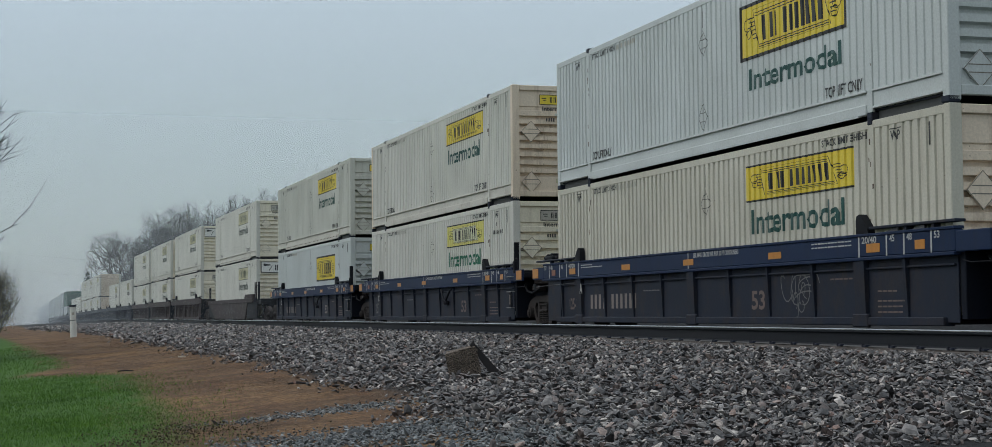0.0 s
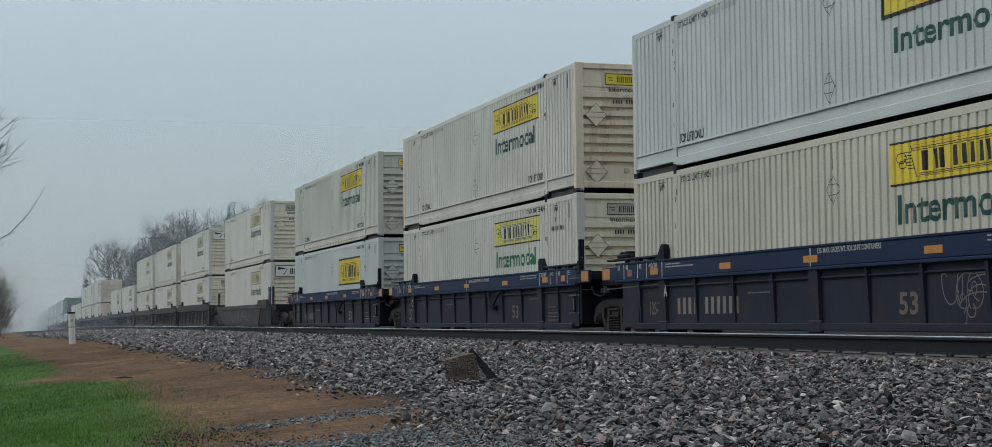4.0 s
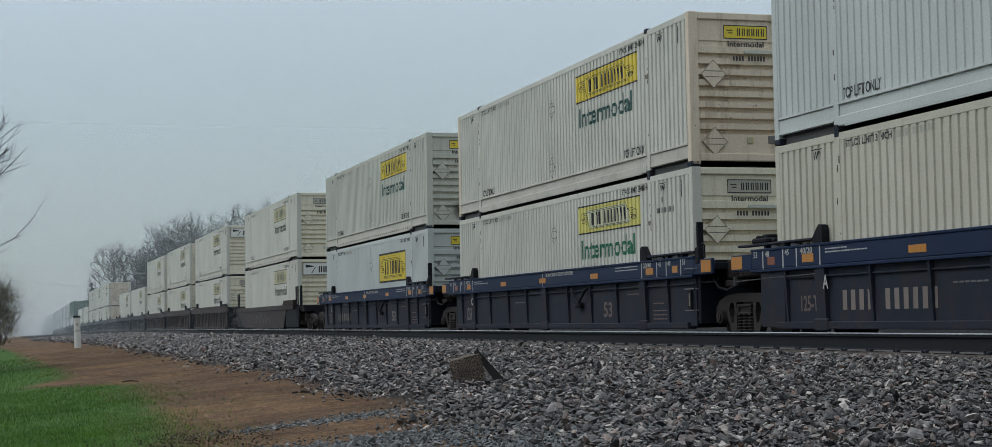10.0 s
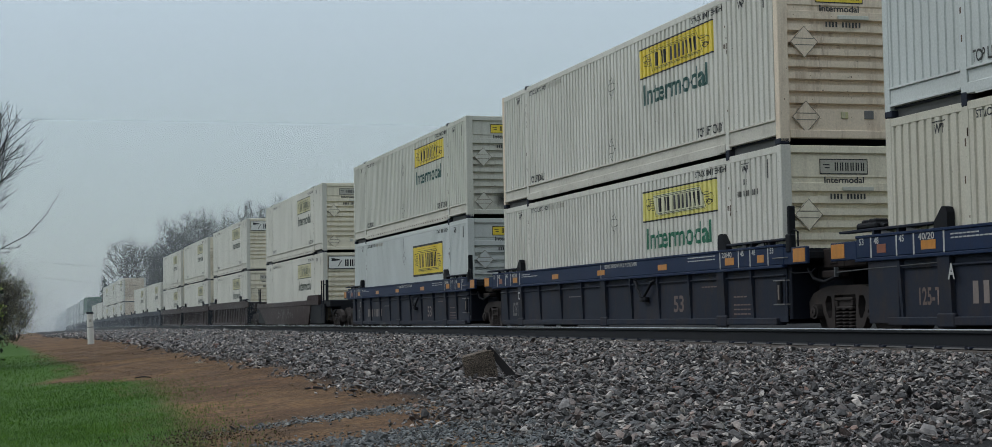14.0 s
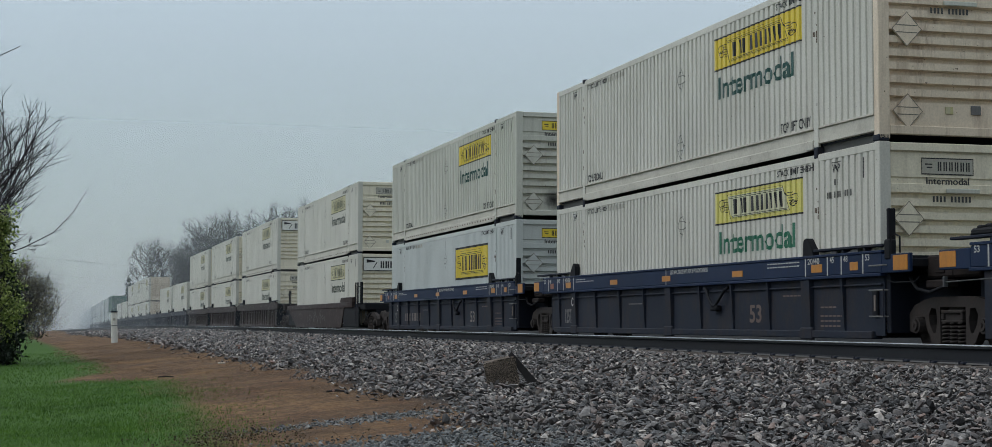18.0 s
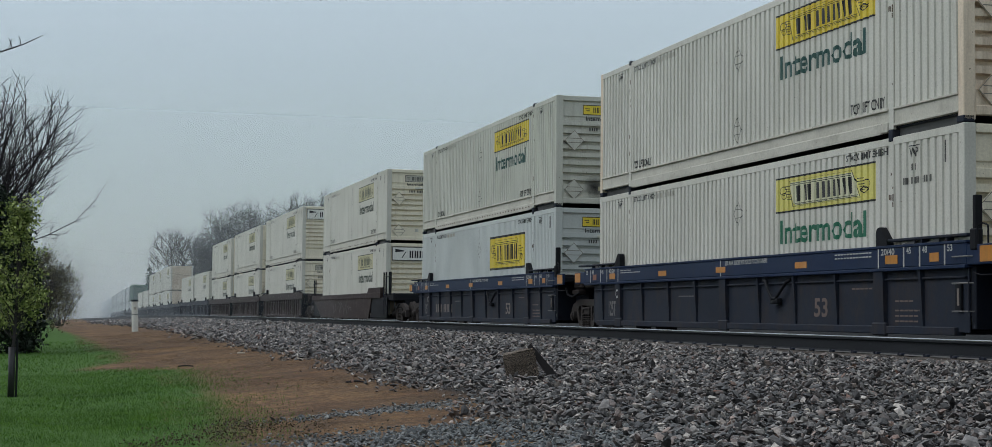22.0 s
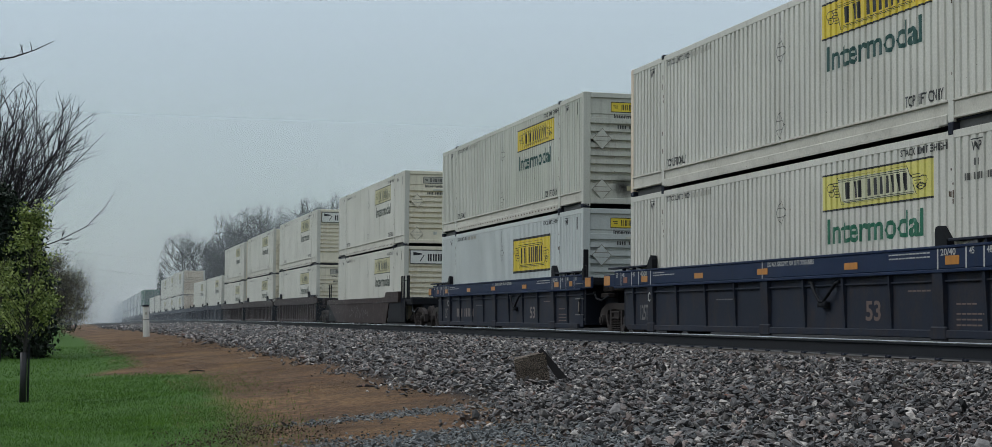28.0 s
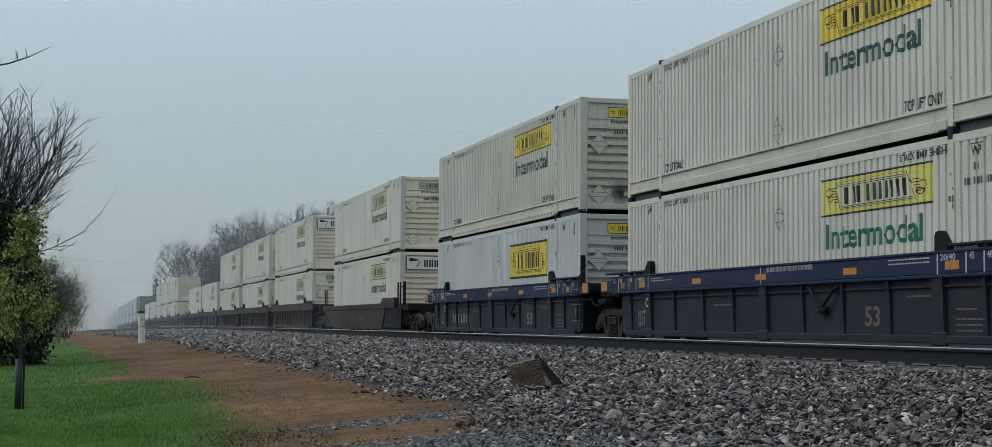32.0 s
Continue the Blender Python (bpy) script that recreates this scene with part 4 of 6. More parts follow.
def bogie(label):
    """A three-piece freight truck: two side frames, springs, bolster and two wheelsets."""
    e = thing("bogie", label, "railway bogie", "bogies under the train")
    for sx in (-1, 1):
        x = sx * 1.0

        def frame_build():
            b = Build()
            right = [(0.5, 0.86), (0.78, 0.82), (1.06, 0.74), (1.20, 0.62), (1.20, 0.36), (1.07, 0.34), (1.05, 0.57), (0.76, 0.57), (0.72, 0.42), (0.58, 0.22), (0.42, 0.11)]
            outer = right + [(-y, z) for y, z in right[::-1]]
            oval = [(0.45, 0.69), (0.58, 0.70), (0.655, 0.60), (0.62, 0.46), (0.53, 0.34), (0.46, 0.35), (0.42, 0.52)]
            holes = [[(-0.34, 0.71), (0.34, 0.71), (0.34, 0.18), (-0.34, 0.18)], oval, [(-y, z) for y, z in oval]]
            bm = bmesh.new()
            edges = []
            for loop in [outer] + holes:
                vs = [bm.verts.new((0, y, z)) for y, z in loop]
                edges += [bm.edges.new((vs[i], vs[(i + 1) % len(vs)])) for i in range(len(vs))]
            bmesh.ops.triangle_fill(bm, use_beauty=True, use_dissolve=False, edges=edges)
            r = bmesh.ops.extrude_face_region(bm, geom=bm.faces[:])
            for v in r["geom"]:
                if isinstance(v, bmesh.types.BMVert):
                    v.co.x += 0.13
            bm.verts.index_update()
            b.add([(v.co.x - 0.065, v.co.y, v.co.z) for v in bm.verts], [[v.index for v in f.verts] for f in bm.faces])
            bm.free()
            return b
        part("side_frame", frame_build, RUST, e, "cast steel side frame", share=("sframe",)).location.x = x
        for i in range(3):
            def spring():
                return Build().tube([(0.085 * math.cos(q * 0.9), 0.085 * math.sin(q * 0.9), 0.19 + 0.0076 * q) for q in range(40)], 0.017, 5)
            part("spring", spring, RUST, e, "coil spring", smooth=True, share=("spring",)).location = (x, -0.21 + 0.21 * i, 0)
        part("bolster_end", lambda: Build().bevel_box(-0.09, 0.09, -0.28, 0.28, 0.62, 0.67, 0.012).bevel_box(-0.09, 0.09, -0.28, 0.28, 0.49, 0.53, 0.012).bevel_box(-0.09, 0.09, -0.28, -0.22, 0.53, 0.62, 0.012).bevel_box(-0.09, 0.09, 0.22, 0.28, 0.53, 0.62, 0.012).box(-0.05, 0.05, -0.24, 0.24, 0.5, 0.65), RUST, e, share=("bolend",)).location.x = x
        for y in (-0.9, 0.9):
            part("axle_cap", lambda: Build().tube([(-0.12, 0, 0), (0.12, 0, 0)], 0.125, 14).tube([(-0.15, 0, 0), (0.15, 0, 0)], 0.085, 10).tube([(-0.165, 0, 0), (0.165, 0, 0)], 0.03, 6), RUST, e, "roller bearing end cap", share=("acap",)).location = (x * 1.02, y, 0.457)
    part("bolster", lambda: Build().bevel_box(-1.0, 1.0, -0.22, 0.22, 0.52, 0.8, 0.03), RUST, e, share=("bolster",))
    for y in (-0.9, 0.9):
        w = part("wheelset", lambda: Build().tube([(-0.98, 0, 0), (0.98, 0, 0)], 0.08, 12), RUST, e, "steel axle with two wheels", share=("axle",))
        w.location = (0, y, 0.457)
        for sx in (-1, 1):
            part("wheel", lambda: Build().tube([(-0.065, 0, 0), (-0.06, 0, 0), (0.045, 0, 0), (0.046, 0, 0), (0.075, 0, 0)], [0.40, 0.457, 0.452, 0.482, 0.482], 40).tube([(-0.1, 0, 0), (0.1, 0, 0)], 0.13, 14), RUST, w, "steel wheel with worn tread", share=("wheel",)).matrix_basis = Matrix.Translation((sx * 0.76, 0, 0)) @ Matrix.Rotation(0 if sx < 0 else math.pi, 4, "Z")
    return e

# ---- ground ----
GROUND_X = (-600, -30, -3, 0, 1.5, 3, 4.5, 7, 7.7, 8.3, 11, 12, 15.5, 17, 22, 600)
GROUND_Z = (-0.6, -0.42, -0.36, -0.36, -0.25, -0.11, -0.06, 0.03, 0.055, 0.045, 0.045, -0.2, -0.2, 0.12, 0.35, 0.8)


TOE = ((0, 8, 10.5, 12, 15, 20, 50, 75, 105, 400), (2.4, 2.5, 2.75, 2.95, 2.95, 3.1, 3.15, 2.6, 1.7, 1.5))
LAWN = ((0, 10, 14, 18, 21, 22.3, 23.2, 24.4, 26, 31, 36, 56, 90), (0.7, 0.96, 1.2, 1.42, 1.42, 0.9, 0.15, 0.5, 0.95, 0.95, 0.75, 0.36, -0.6))


def drop(y):
    """The line falls away gently with distance."""
    q = max(0.0, y - 20.0)
    return -1.35e-5 * q * q if q < 400 else -2.16 - 0.0108 * (q - 400)


def ground_z(x, y):
    return float(np.interp(x, GROUND_X, GROUND_Z)) + drop(y)


def lawn_edge(y):
    """Where the mown grass ends towards the track."""
    return float(np.interp(y, *LAWN))


def toe(y):
    """Where the ballast begins."""
    return float(np.interp(y, *TOE))


def ground_material():
    m, nt, p = nodes_of("verge_soil")
    n1 = noise_node(nt, 1.6, 6.0, 0.65)
    n2 = noise_node(nt, 22.0, 5.0, 0.7)
    n3 = noise_node(nt, 0.55, 5.0, 0.65, (1.0, 0.7, 1.0))
    dry = ramp(nt, n3, [(0.36, (0.80, 0.70, 0.65)), (0.5, (0.95, 0.92, 0.9)), (0.64, (1.32, 1.28, 1.18))])
    n4 = noise_node(nt, 1.0, 6.0, 0.7, (6.0, 9.0, 1.0))
    dirt = ramp(nt, n2, [(0.28, (0.028, 0.016, 0.009)), (0.5, (0.130, 0.078, 0.040)), (0.75, (0.27, 0.175, 0.095))])
    patch = ramp(nt, n1, [(0.32, (0.50, 0.44, 0.42)), (0.5, (0.92, 0.88, 0.86)), (0.68, (1.38, 1.30, 1.12))])
    dirt = mix(nt, 1.0, dirt, patch, "MULTIPLY")
    dirt = mix(nt, 1.0, dirt, ramp(nt, n4, [(0.3, (0.6, 0.58, 0.55)), (0.7, (1.3, 1.28, 1.25))]), "MULTIPLY")
    dirt = mix(nt, 1.0, dirt, dry, "MULTIPLY")
    tuft = ramp(nt, n4, [(0.56, (0, 0, 0)), (0.72, (0.55,) * 3)])
    dirt = mix(nt, tuft, dirt, (0.09, 0.085, 0.03))
    grass = ramp(nt, n2, [(0.3, (0.025, 0.07, 0.006)), (0.7, (0.056, 0.13, 0.012))])
    att = nt.nodes.new("ShaderNodeAttribute")
    att.attribute_name = "turf"
    wob = nt.nodes.new("ShaderNodeMath")
    wob.operation = "ADD"
    sub = nt.nodes.new("ShaderNodeMath")
    sub.operation = "MULTIPLY_ADD"
    nt.links.new(n1, sub.inputs[0])
    sub.inputs[1].default_value, sub.inputs[2].default_value = 1.1, -0.55
    nt.links.new(att.outputs["Fac"], wob.inputs[0])
    nt.links.new(sub.outputs[0], wob.inputs[1])
    mask = ramp(nt, wob.outputs[0], [(0.28, (0, 0, 0)), (0.72, (1, 1, 1))])
    col = mix(nt, mask, dirt, grass)
    # stone bed in near-black: the shade of the gaps is put into its colour
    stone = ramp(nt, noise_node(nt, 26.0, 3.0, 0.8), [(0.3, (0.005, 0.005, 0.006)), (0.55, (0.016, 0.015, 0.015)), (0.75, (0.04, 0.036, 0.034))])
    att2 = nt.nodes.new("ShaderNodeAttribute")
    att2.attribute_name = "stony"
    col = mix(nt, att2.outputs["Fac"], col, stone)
    nt.links.new(col, p.inputs["Base Color"])
    p.inputs["Roughness"].default_value = 0.9
    p.inputs["Specular IOR Level"].default_value = 0.25
    bump(nt, p, n2, 0.6, 0.03)
    return m


def build_ground():
    xs = [-600, -200, -80, -40, -20, -12, -8, -5, -3, -2, -1, -0.6, -0.3, 0, 0.25, 0.5, 0.75, 1, 1.25, 1.5, 2, 2.5, 2.75, 3, 3.25, 3.5, 4, 4.5, 5.5, 7, 7.9, 9, 11, 12, 13.5, 15.5, 17, 22, 30, 80, 250, 600]
    ys = [-80, -30, -10, -2] + [i * 0.5 for i in range(0, 80)] + [40 + 2 * i for i in range(30)] + [100 + 10 * i for i in range(32)] + [450, 520, 620, 800, 1200, 2000]
    vs, turf, stony = [], [], []
    for y in ys:
        for x in xs:
            z = ground_z(x, y)
            if -6 < x < 8 and 4 < y < 60:
                z += 0.006 * noise.noise((x * 0.8, y * 0.5, 0)) + 0.004 * noise.noise((x * 3, y * 2, 5))
            vs.append((x, y, z))
            turf.append(min(1, max(0, 0.5 + (lawn_edge(y) - x) * 1.3)) if x < 18.5 else 0.75)
            # the shade-dark bed runs on past the train, darkening the view beneath it
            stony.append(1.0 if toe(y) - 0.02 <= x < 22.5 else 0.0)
    nx = len(xs)
    fs = [(j * nx + i, j * nx + i + 1, (j + 1) * nx + i + 1, (j + 1) * nx + i) for j in range(len(ys) - 1) for i in range(nx - 1)]
    ob = struct("ground", Build().add(vs, fs), ground_material(), True, "brown verge of dead grass and dirt beside green lawn")
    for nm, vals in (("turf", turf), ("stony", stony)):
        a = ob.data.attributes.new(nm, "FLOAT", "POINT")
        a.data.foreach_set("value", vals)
    return ob


ground = build_ground()


def stone_material(name, random_by, stops=None):
    m, nt, p = nodes_of(name)
    if random_by == "object":
        r = nt.nodes.new("ShaderNodeObjectInfo").outputs["Random"]
    else:
        r = nt.nodes.new("ShaderNodeNewGeometry").outputs["Random Per Island"]
    # default stops mix stone tones with near-black for shaded gaps, pale for lit tops
    col = ramp(nt, r, stops or [(0.0, (0.013, 0.012, 0.0125)), (0.18, (0.096, 0.088, 0.086)), (0.3, (0.019, 0.0178, 0.0185)), (0.46, (0.24, 0.218, 0.205)), (0.56, (0.031, 0.028, 0.0285)), (0.7, (0.174, 0.132, 0.116)), (0.78, (0.022, 0.0202, 0.0205)), (0.93, (0.48, 0.43, 0.385)), (1.0, (0.15, 0.07, 0.046))])
    fine = ramp(nt, noise_node(nt, 38.0, 4.0), [(0.35, (0.5,) * 3), (0.65, (1.3,) * 3)])
    nt.links.new(mix(nt, 1.0, col, fine, "MULTIPLY"), p.inputs["Base Color"])
    p.inputs["Roughness"].default_value = 0.5
    p.inputs["Specular IOR Level"].default_value = 0.5
    bump(nt, p, noise_node(nt, 90.0, 3.0), 0.4, 0.004)
    return m


STONE = stone_material("ballast_stone", "island")
STONE_ONE = stone_material("ballast_stone_loose", "object")


def stone_shapes(count):
    """Crushed stones: a point below, five corners at the waist, a broken three-cornered top."""
    rng = np.random.default_rng(3)
    out = []
    for _ in range(count):
        ang = rng.uniform(-0.3, 0.3, 5) + np.arange(5) * 2 * np.pi / 5
        r1 = rng.uniform(0.8, 1.1, 5)
        low = np.array([[rng.uniform(-0.3, 0.3), rng.uniform(-0.3, 0.3), -0.85]])
        waist = np.stack([np.cos(ang) * r1, np.sin(ang) * r1, rng.uniform(-0.2, 0.25, 5)], 1)
        ang2, r2 = ang[[0, 2, 3]] + 0.2, rng.uniform(0.3, 0.75, 3)
        top = np.stack([np.cos(ang2) * r2, np.sin(ang2) * r2, rng.uniform(0.4, 0.75, 3)], 1)
        out.append(np.concatenate([low, waist, top]) * np.array([rng.uniform(1.05, 1.55), rng.uniform(0.75, 1.0), rng.uniform(0.5, 0.85)]))
    faces = [(0, 1 + (i + 1) % 5, 1 + i) for i in range(5)]
    faces += [(1, 2, 6), (2, 3, 7), (2, 7, 6), (3, 4, 7), (4, 8, 7), (4, 5, 8), (5, 1, 6), (5, 6, 8), (6, 7, 8)]
    return out, np.array(faces)


SHAPES, SHAPE_FACES = stone_shapes(24)


def spin(rng, n, tilt=0.5):
    """Random turns as matrices."""
    a, b, c = rng.uniform(0, 2 * np.pi, n), rng.normal(0, tilt, n), rng.normal(0, tilt, n)
    ca, sa, cb, sb, cc, sc = np.cos(a), np.sin(a), np.cos(b), np.sin(b), np.cos(c), np.sin(c)
    m = np.empty((n, 3, 3))
    m[:, 0, 0], m[:, 0, 1], m[:, 0, 2] = ca * cb, ca * sb * sc - sa * cc, ca * sb * cc + sa * sc
    m[:, 1, 0], m[:, 1, 1], m[:, 1, 2] = sa * cb, sa * sb * sc + ca * cc, sa * sb * cc - ca * sc
    m[:, 2, 0], m[:, 2, 1], m[:, 2, 2] = -sb, cb * sc, cb * cc
    return m


def raw_mesh(name, verts, tris, material, smooth=False):
    """A mesh of triangles straight from arrays."""
    me = bpy.data.meshes.new(name)
    me.vertices.add(len(verts))
    me.vertices.foreach_set("co", np.asarray(verts, np.float32).ravel())
    n = len(tris)
    me.loops.add(3 * n)
    me.loops.foreach_set("vertex_index", np.asarray(tris, np.int32).ravel())
    me.polygons.add(n)
    me.polygons.foreach_set("loop_start", np.arange(0, 3 * n, 3, dtype=np.int32))
    me.polygons.foreach_set("loop_total", np.full(n, 3, np.int32))
    me.materials.append(material)
    me.update(calc_edges=True)
    me.polygons.foreach_set("use_smooth", [smooth] * n)
    return me


def scatter_stones(places, sizes, rng):
    """Vertices and triangles of many stones."""
    n = len(places)
    pick = rng.integers(0, len(SHAPES), n)
    v = np.array(SHAPES)[pick] * sizes[:, None, None]
    v = np.einsum("nij,nkj->nki", spin(rng, n), v) + places[:, None, :]
    f = SHAPE_FACES[None] + (9 * np.arange(n))[:, None, None]
    return v.reshape(-1, 3), f.reshape(-1, 3)


def ground_zs(x, y):
    q = np.clip(y - 20.0, 0, 400)
    return np.interp(x, GROUND_X, GROUND_Z) - 1.35e-5 * q * q


def lay_ballast():
    rng = np.random.default_rng(11)
    xs, ys, ss = [], [], []
    for y0, y1, per_m2, size in ((6.0, 12, 820, 0.0155), (12, 20, 720, 0.0170), (20, 32, 430, 0.0228), (32, 55, 215, 0.032), (55, 110, 62, 0.053)):
        n = int((y1 - y0) * 7.0 * per_m2)
        y = rng.uniform(y0, y1, n)
        x = rng.uniform(1.5, 8.45, n)
        t = np.interp(y, *TOE)
        wob = 0.18 * np.sin(y * 1.7) + 0.12 * np.sin(y * 4.1 + 1) + rng.normal(0, 0.16, n)
        # only what lies in the wedge that the camera can take in
        keep = (x > t + wob) & (x < 0.74 * y + 0.8) & (x > -0.1 * y)
        x, y = x[keep], y[keep]
        xs.append(x), ys.append(y), ss.append(size * rng.lognormal(0, 0.3, len(x)))
    bed_count = sum(len(q) for q in xs)
    # loose gravel strewn over the near verge
    for cx, cy, rx, ry, n, size in ((2.3, 11.2, 0.9, 0.28, 1500, 0.010), (2.3, 9.1, 1.1, 0.5, 3800, 0.011), (1.5, 9.6, 0.5, 0.4, 300, 0.010), (3.0, 8.1, 1.0, 0.6, 3600, 0.0135)):
        x, y = rng.normal(cx, rx * 0.55, n), rng.normal(cy, ry * 0.6, n)
        k = (x > 0.9) & (y > 6)
        xs.append(x[k]), ys.append(y[k]), ss.append(size * rng.lognormal(0, 0.3, k.sum()))
    x, y, s = np.concatenate(xs), np.concatenate(ys), np.concatenate(ss)
    z = ground_zs(x, y) + np.where(np.arange(len(x)) < bed_count, rng.uniform(-0.6, 2.4, len(x)), rng.uniform(-0.3, 0.5, len(x))) * np.minimum(s, np.where(x > 7.5, 0.012, 0.03))
    p = np.stack([x, y, z], 1)
    near = (y < 10.2) & (x > 3.6) & (np.arange(len(x)) < bed_count)
    order = np.flatnonzero(near)
    single = order[rng.permutation(len(order))[:280]]
    mask = np.ones(len(x), bool)
    mask[single] = False
    mask[bed_count:] = False
    gv, gf = scatter_stones(p[bed_count:], s[bed_count:], rng)
    wet = stone_material("wet_gravel", "island", [(0.0, (0.018, 0.021, 0.023)), (0.3, (0.09, 0.10, 0.105)), (0.5, (0.03, 0.034, 0.036)), (0.75, (0.20, 0.21, 0.205)), (1.0, (0.10, 0.09, 0.075))])
    gravel = new("loose_gravel", raw_mesh("loose_gravel", gv, gf, wet))
    tagged(gravel, "small bluish wet gravel strewn over the dirt verge", "gravel", "", "stuff")
    v, f = scatter_stones(p[mask], s[mask], rng)
    bed = new("ballast", raw_mesh("ballast", v, f, STONE))
    tagged(bed, "grey and purplish crushed stone ballast beside the rails", "gravel", "", "stuff")
    meshes = [raw_mesh("stone", sh, SHAPE_FACES, STONE_ONE) for sh in SHAPES]
    for i in single:
        o = new("stone", meshes[int(rng.integers(0, len(meshes)))])
        o.parent = bed
        o.location, o.rotation_euler = p[i], (rng.normal(0, 0.5), rng.normal(0, 0.5), rng.uniform(0, 6.28))
        o.scale = (s[i],) * 3


lay_ballast()

# ---- track ----
RAIL_SIDE = paint("rail_side", (0.0088, 0.0105, 0.014), 0.7, (0.02, 0.018, 0.017), 0.5, 25.0, (1, 0.05, 1), gloss=0.25)
RAIL_TOP = paint("rail_tread", (0.5, 0.51, 0.52), 0.25, (0.3, 0.29, 0.28), 0.4, 40.0, (1, 0.05, 1), 0.9)
TIE = paint("weathered_tie", (0.075, 0.06, 0.05), 0.85, (0.03, 0.025, 0.02), 0.6, 12.0, (0.3, 1, 1))


def rail(x, top, label):
    e = thing("rail", label, "railway rail", "rails")
    prof = [(-0.075, 0.0), (0.075, 0.0), (0.075, 0.012), (0.012, 0.03), (0.009, 0.135), (0.037, 0.15), (0.037, 0.172), (-0.037, 0.172), (-0.037, 0.15), (-0.009, 0.135), (-0.012, 0.03), (-0.075, 0.012)]
    ys = [-60, -20, 0, 10, 20, 30, 45, 60, 80, 100, 130, 160, 200, 250, 300, 360, 420, 520]

    def sweep(pts):
        b, n = Build(), len(pts)
        vs = [(px, y, pz + drop(y)) for y in ys for px, pz in pts]
        fs = [(j * n + i, j * n + (i + 1) % n, (j + 1) * n + (i + 1) % n, (j + 1) * n + i) for j in range(len(ys) - 1) for i in range(n)]
        fs += [tuple(range(n)), tuple(range((len(ys) - 1) * n, len(ys) * n))[::-1]]
        return b.add(vs, fs)
    e.location = (x, 0, top - 0.186)
    part("web_and_foot", sweep(prof), RAIL_SIDE, e, "rust-dark rail side")
    part("tread", sweep([(-0.036, 0.1725), (0.036, 0.1725), (0.036, 0.180), (0.028, 0.186), (-0.028, 0.186), (-0.036, 0.180)]), RAIL_TOP, e, "polished running surface")
    return e


FRONT_TOP = 0.277
near_rail = rail(8.6, FRONT_TOP, "polished steel rail of the empty near track")
for i in range(110):
    # spikes and rail anchors at the foot, one pair a tie
    y = 8.18 + 0.53 * i
    part("rail_anchor", lambda: Build().bevel_box(-0.115, -0.06, -0.035, 0.02, 0.0, 0.024, 0.005), GRIME, near_rail, share=("anchor",)).location = (0, y, drop(y))
    part("rail_spike", lambda: Build().bevel_box(-0.10, -0.07, 0.06, 0.08, -0.01, 0.032, 0.004), GRIME, near_rail, share=("spike",)).location = (0, y, drop(y))
part("foot_edge", Build().box(-0.082, -0.0755, -10, 60, 0.0, 0.014), STENCIL_PALE, near_rail, "worn grey foot edge")
rail(10.1, FRONT_TOP - 0.06, "polished steel rail of the empty near track")
rail(TRACK_X - 0.755, 0.0, "steel rail carrying the train")
rail(TRACK_X + 0.755, 0.0, "steel rail carrying the train")
for cx, top, gr in ((9.35, FRONT_TOP - 0.19, "ties of the near track"), (TRACK_X, -0.19, "ties under the train")):
    first = tagged(new("railway_tie", Build().bevel_box(-1.3, 1.3, -0.115, 0.115, -0.17, 0.0, 0.015).mesh("railway_tie", TIE)), "weathered timber railway tie bedded in ballast", "railway tie", gr)
    first.location = (cx, 5.0, top)
    for i in range(1, 140):
        y = 5.0 + 0.53 * i
        copy_thing(first, Matrix.Translation((cx, y, top + drop(y))))

# ---- the train ----
TRAIN = []


def on_train(ob, u, x, z):
    """Puts a thing on the train: u along it, from the second stack's near end."""
    TRAIN.append((ob, u, x, z + (drop(u + 19.0))))
    return ob


CX = TRACK_X - WID / 2
LOW, HIGH = 0.345, 3.245


def stack(u, low, high=None, z=None):
    on_train(low, u, CX, LOW if z is None else z)
    if high is not None:
        on_train(high, u, CX, HIGH)


# the stack nearest the camera's side of the clip
stack(-19.57, container("cream corrugated container with yellow sign and green lettering, lower box", "rib", CREAM_WARM, "wide", DKGREEN, END_CREAM, False),
      container("bluish white corrugated container with black-framed yellow sign, upper box", "thin", WHITE, "framed", DKGREEN, WHITE))
stack(0, container("cream corrugated container with bright green lettering, lower box", "rib", CREAM, "wide", GREEN, END_YELLOW, False),
      container("streaked cream corrugated container with rust-stained end, upper box", "rib", CREAM, "wide", DKGREEN, END_CREAM, post_skin=END_CREAM, rail_skin=RAIL_DIRTY))
stack(19.75, container("clean white container with black-framed yellow sign low on its side", "fine", WHITE, "low", None, WHITE),
      container("greyed cream corrugated container with sooty end, upper box", "rib", GREYCREAM, "wide", DKGREEN, GREYCREAM, rail_skin=RAIL_DIRTY))
for n, u in enumerate((42.6, 66.1, 85.6, 104.3)):
    stack(u, container("cream flat-sided container, lower box of a distant stack", "plate", SMOOTH_CREAM, "wide", BLACK_FADED, END_YELLOW, "big" if n == 0 else False),
          container("cream flat-sided container, upper box of a distant stack", "plate", SMOOTH_CREAM, "wide", BLACK_FADED, END_YELLOW, "big" if n == 1 else n > 0, rail_skin=RAIL_DIRTY))
for u in (123.4, 141.2):
    stack(u, container("pale container riding alone in a distant well car", "plate", SMOOTH_CREAM, "wide", BLACK, CREAM, False, 0), None, 1.25)
for u in (176.5, 193.1, 209.7):
    stack(u, container("pale distant container, lower box", "plate", SMOOTH_CREAM, "wide", BLACK, END_CREAM, True, 0), container("pale distant container, upper box", "plate", SMOOTH_CREAM, "wide", BLACK, END_CREAM, True, 0))
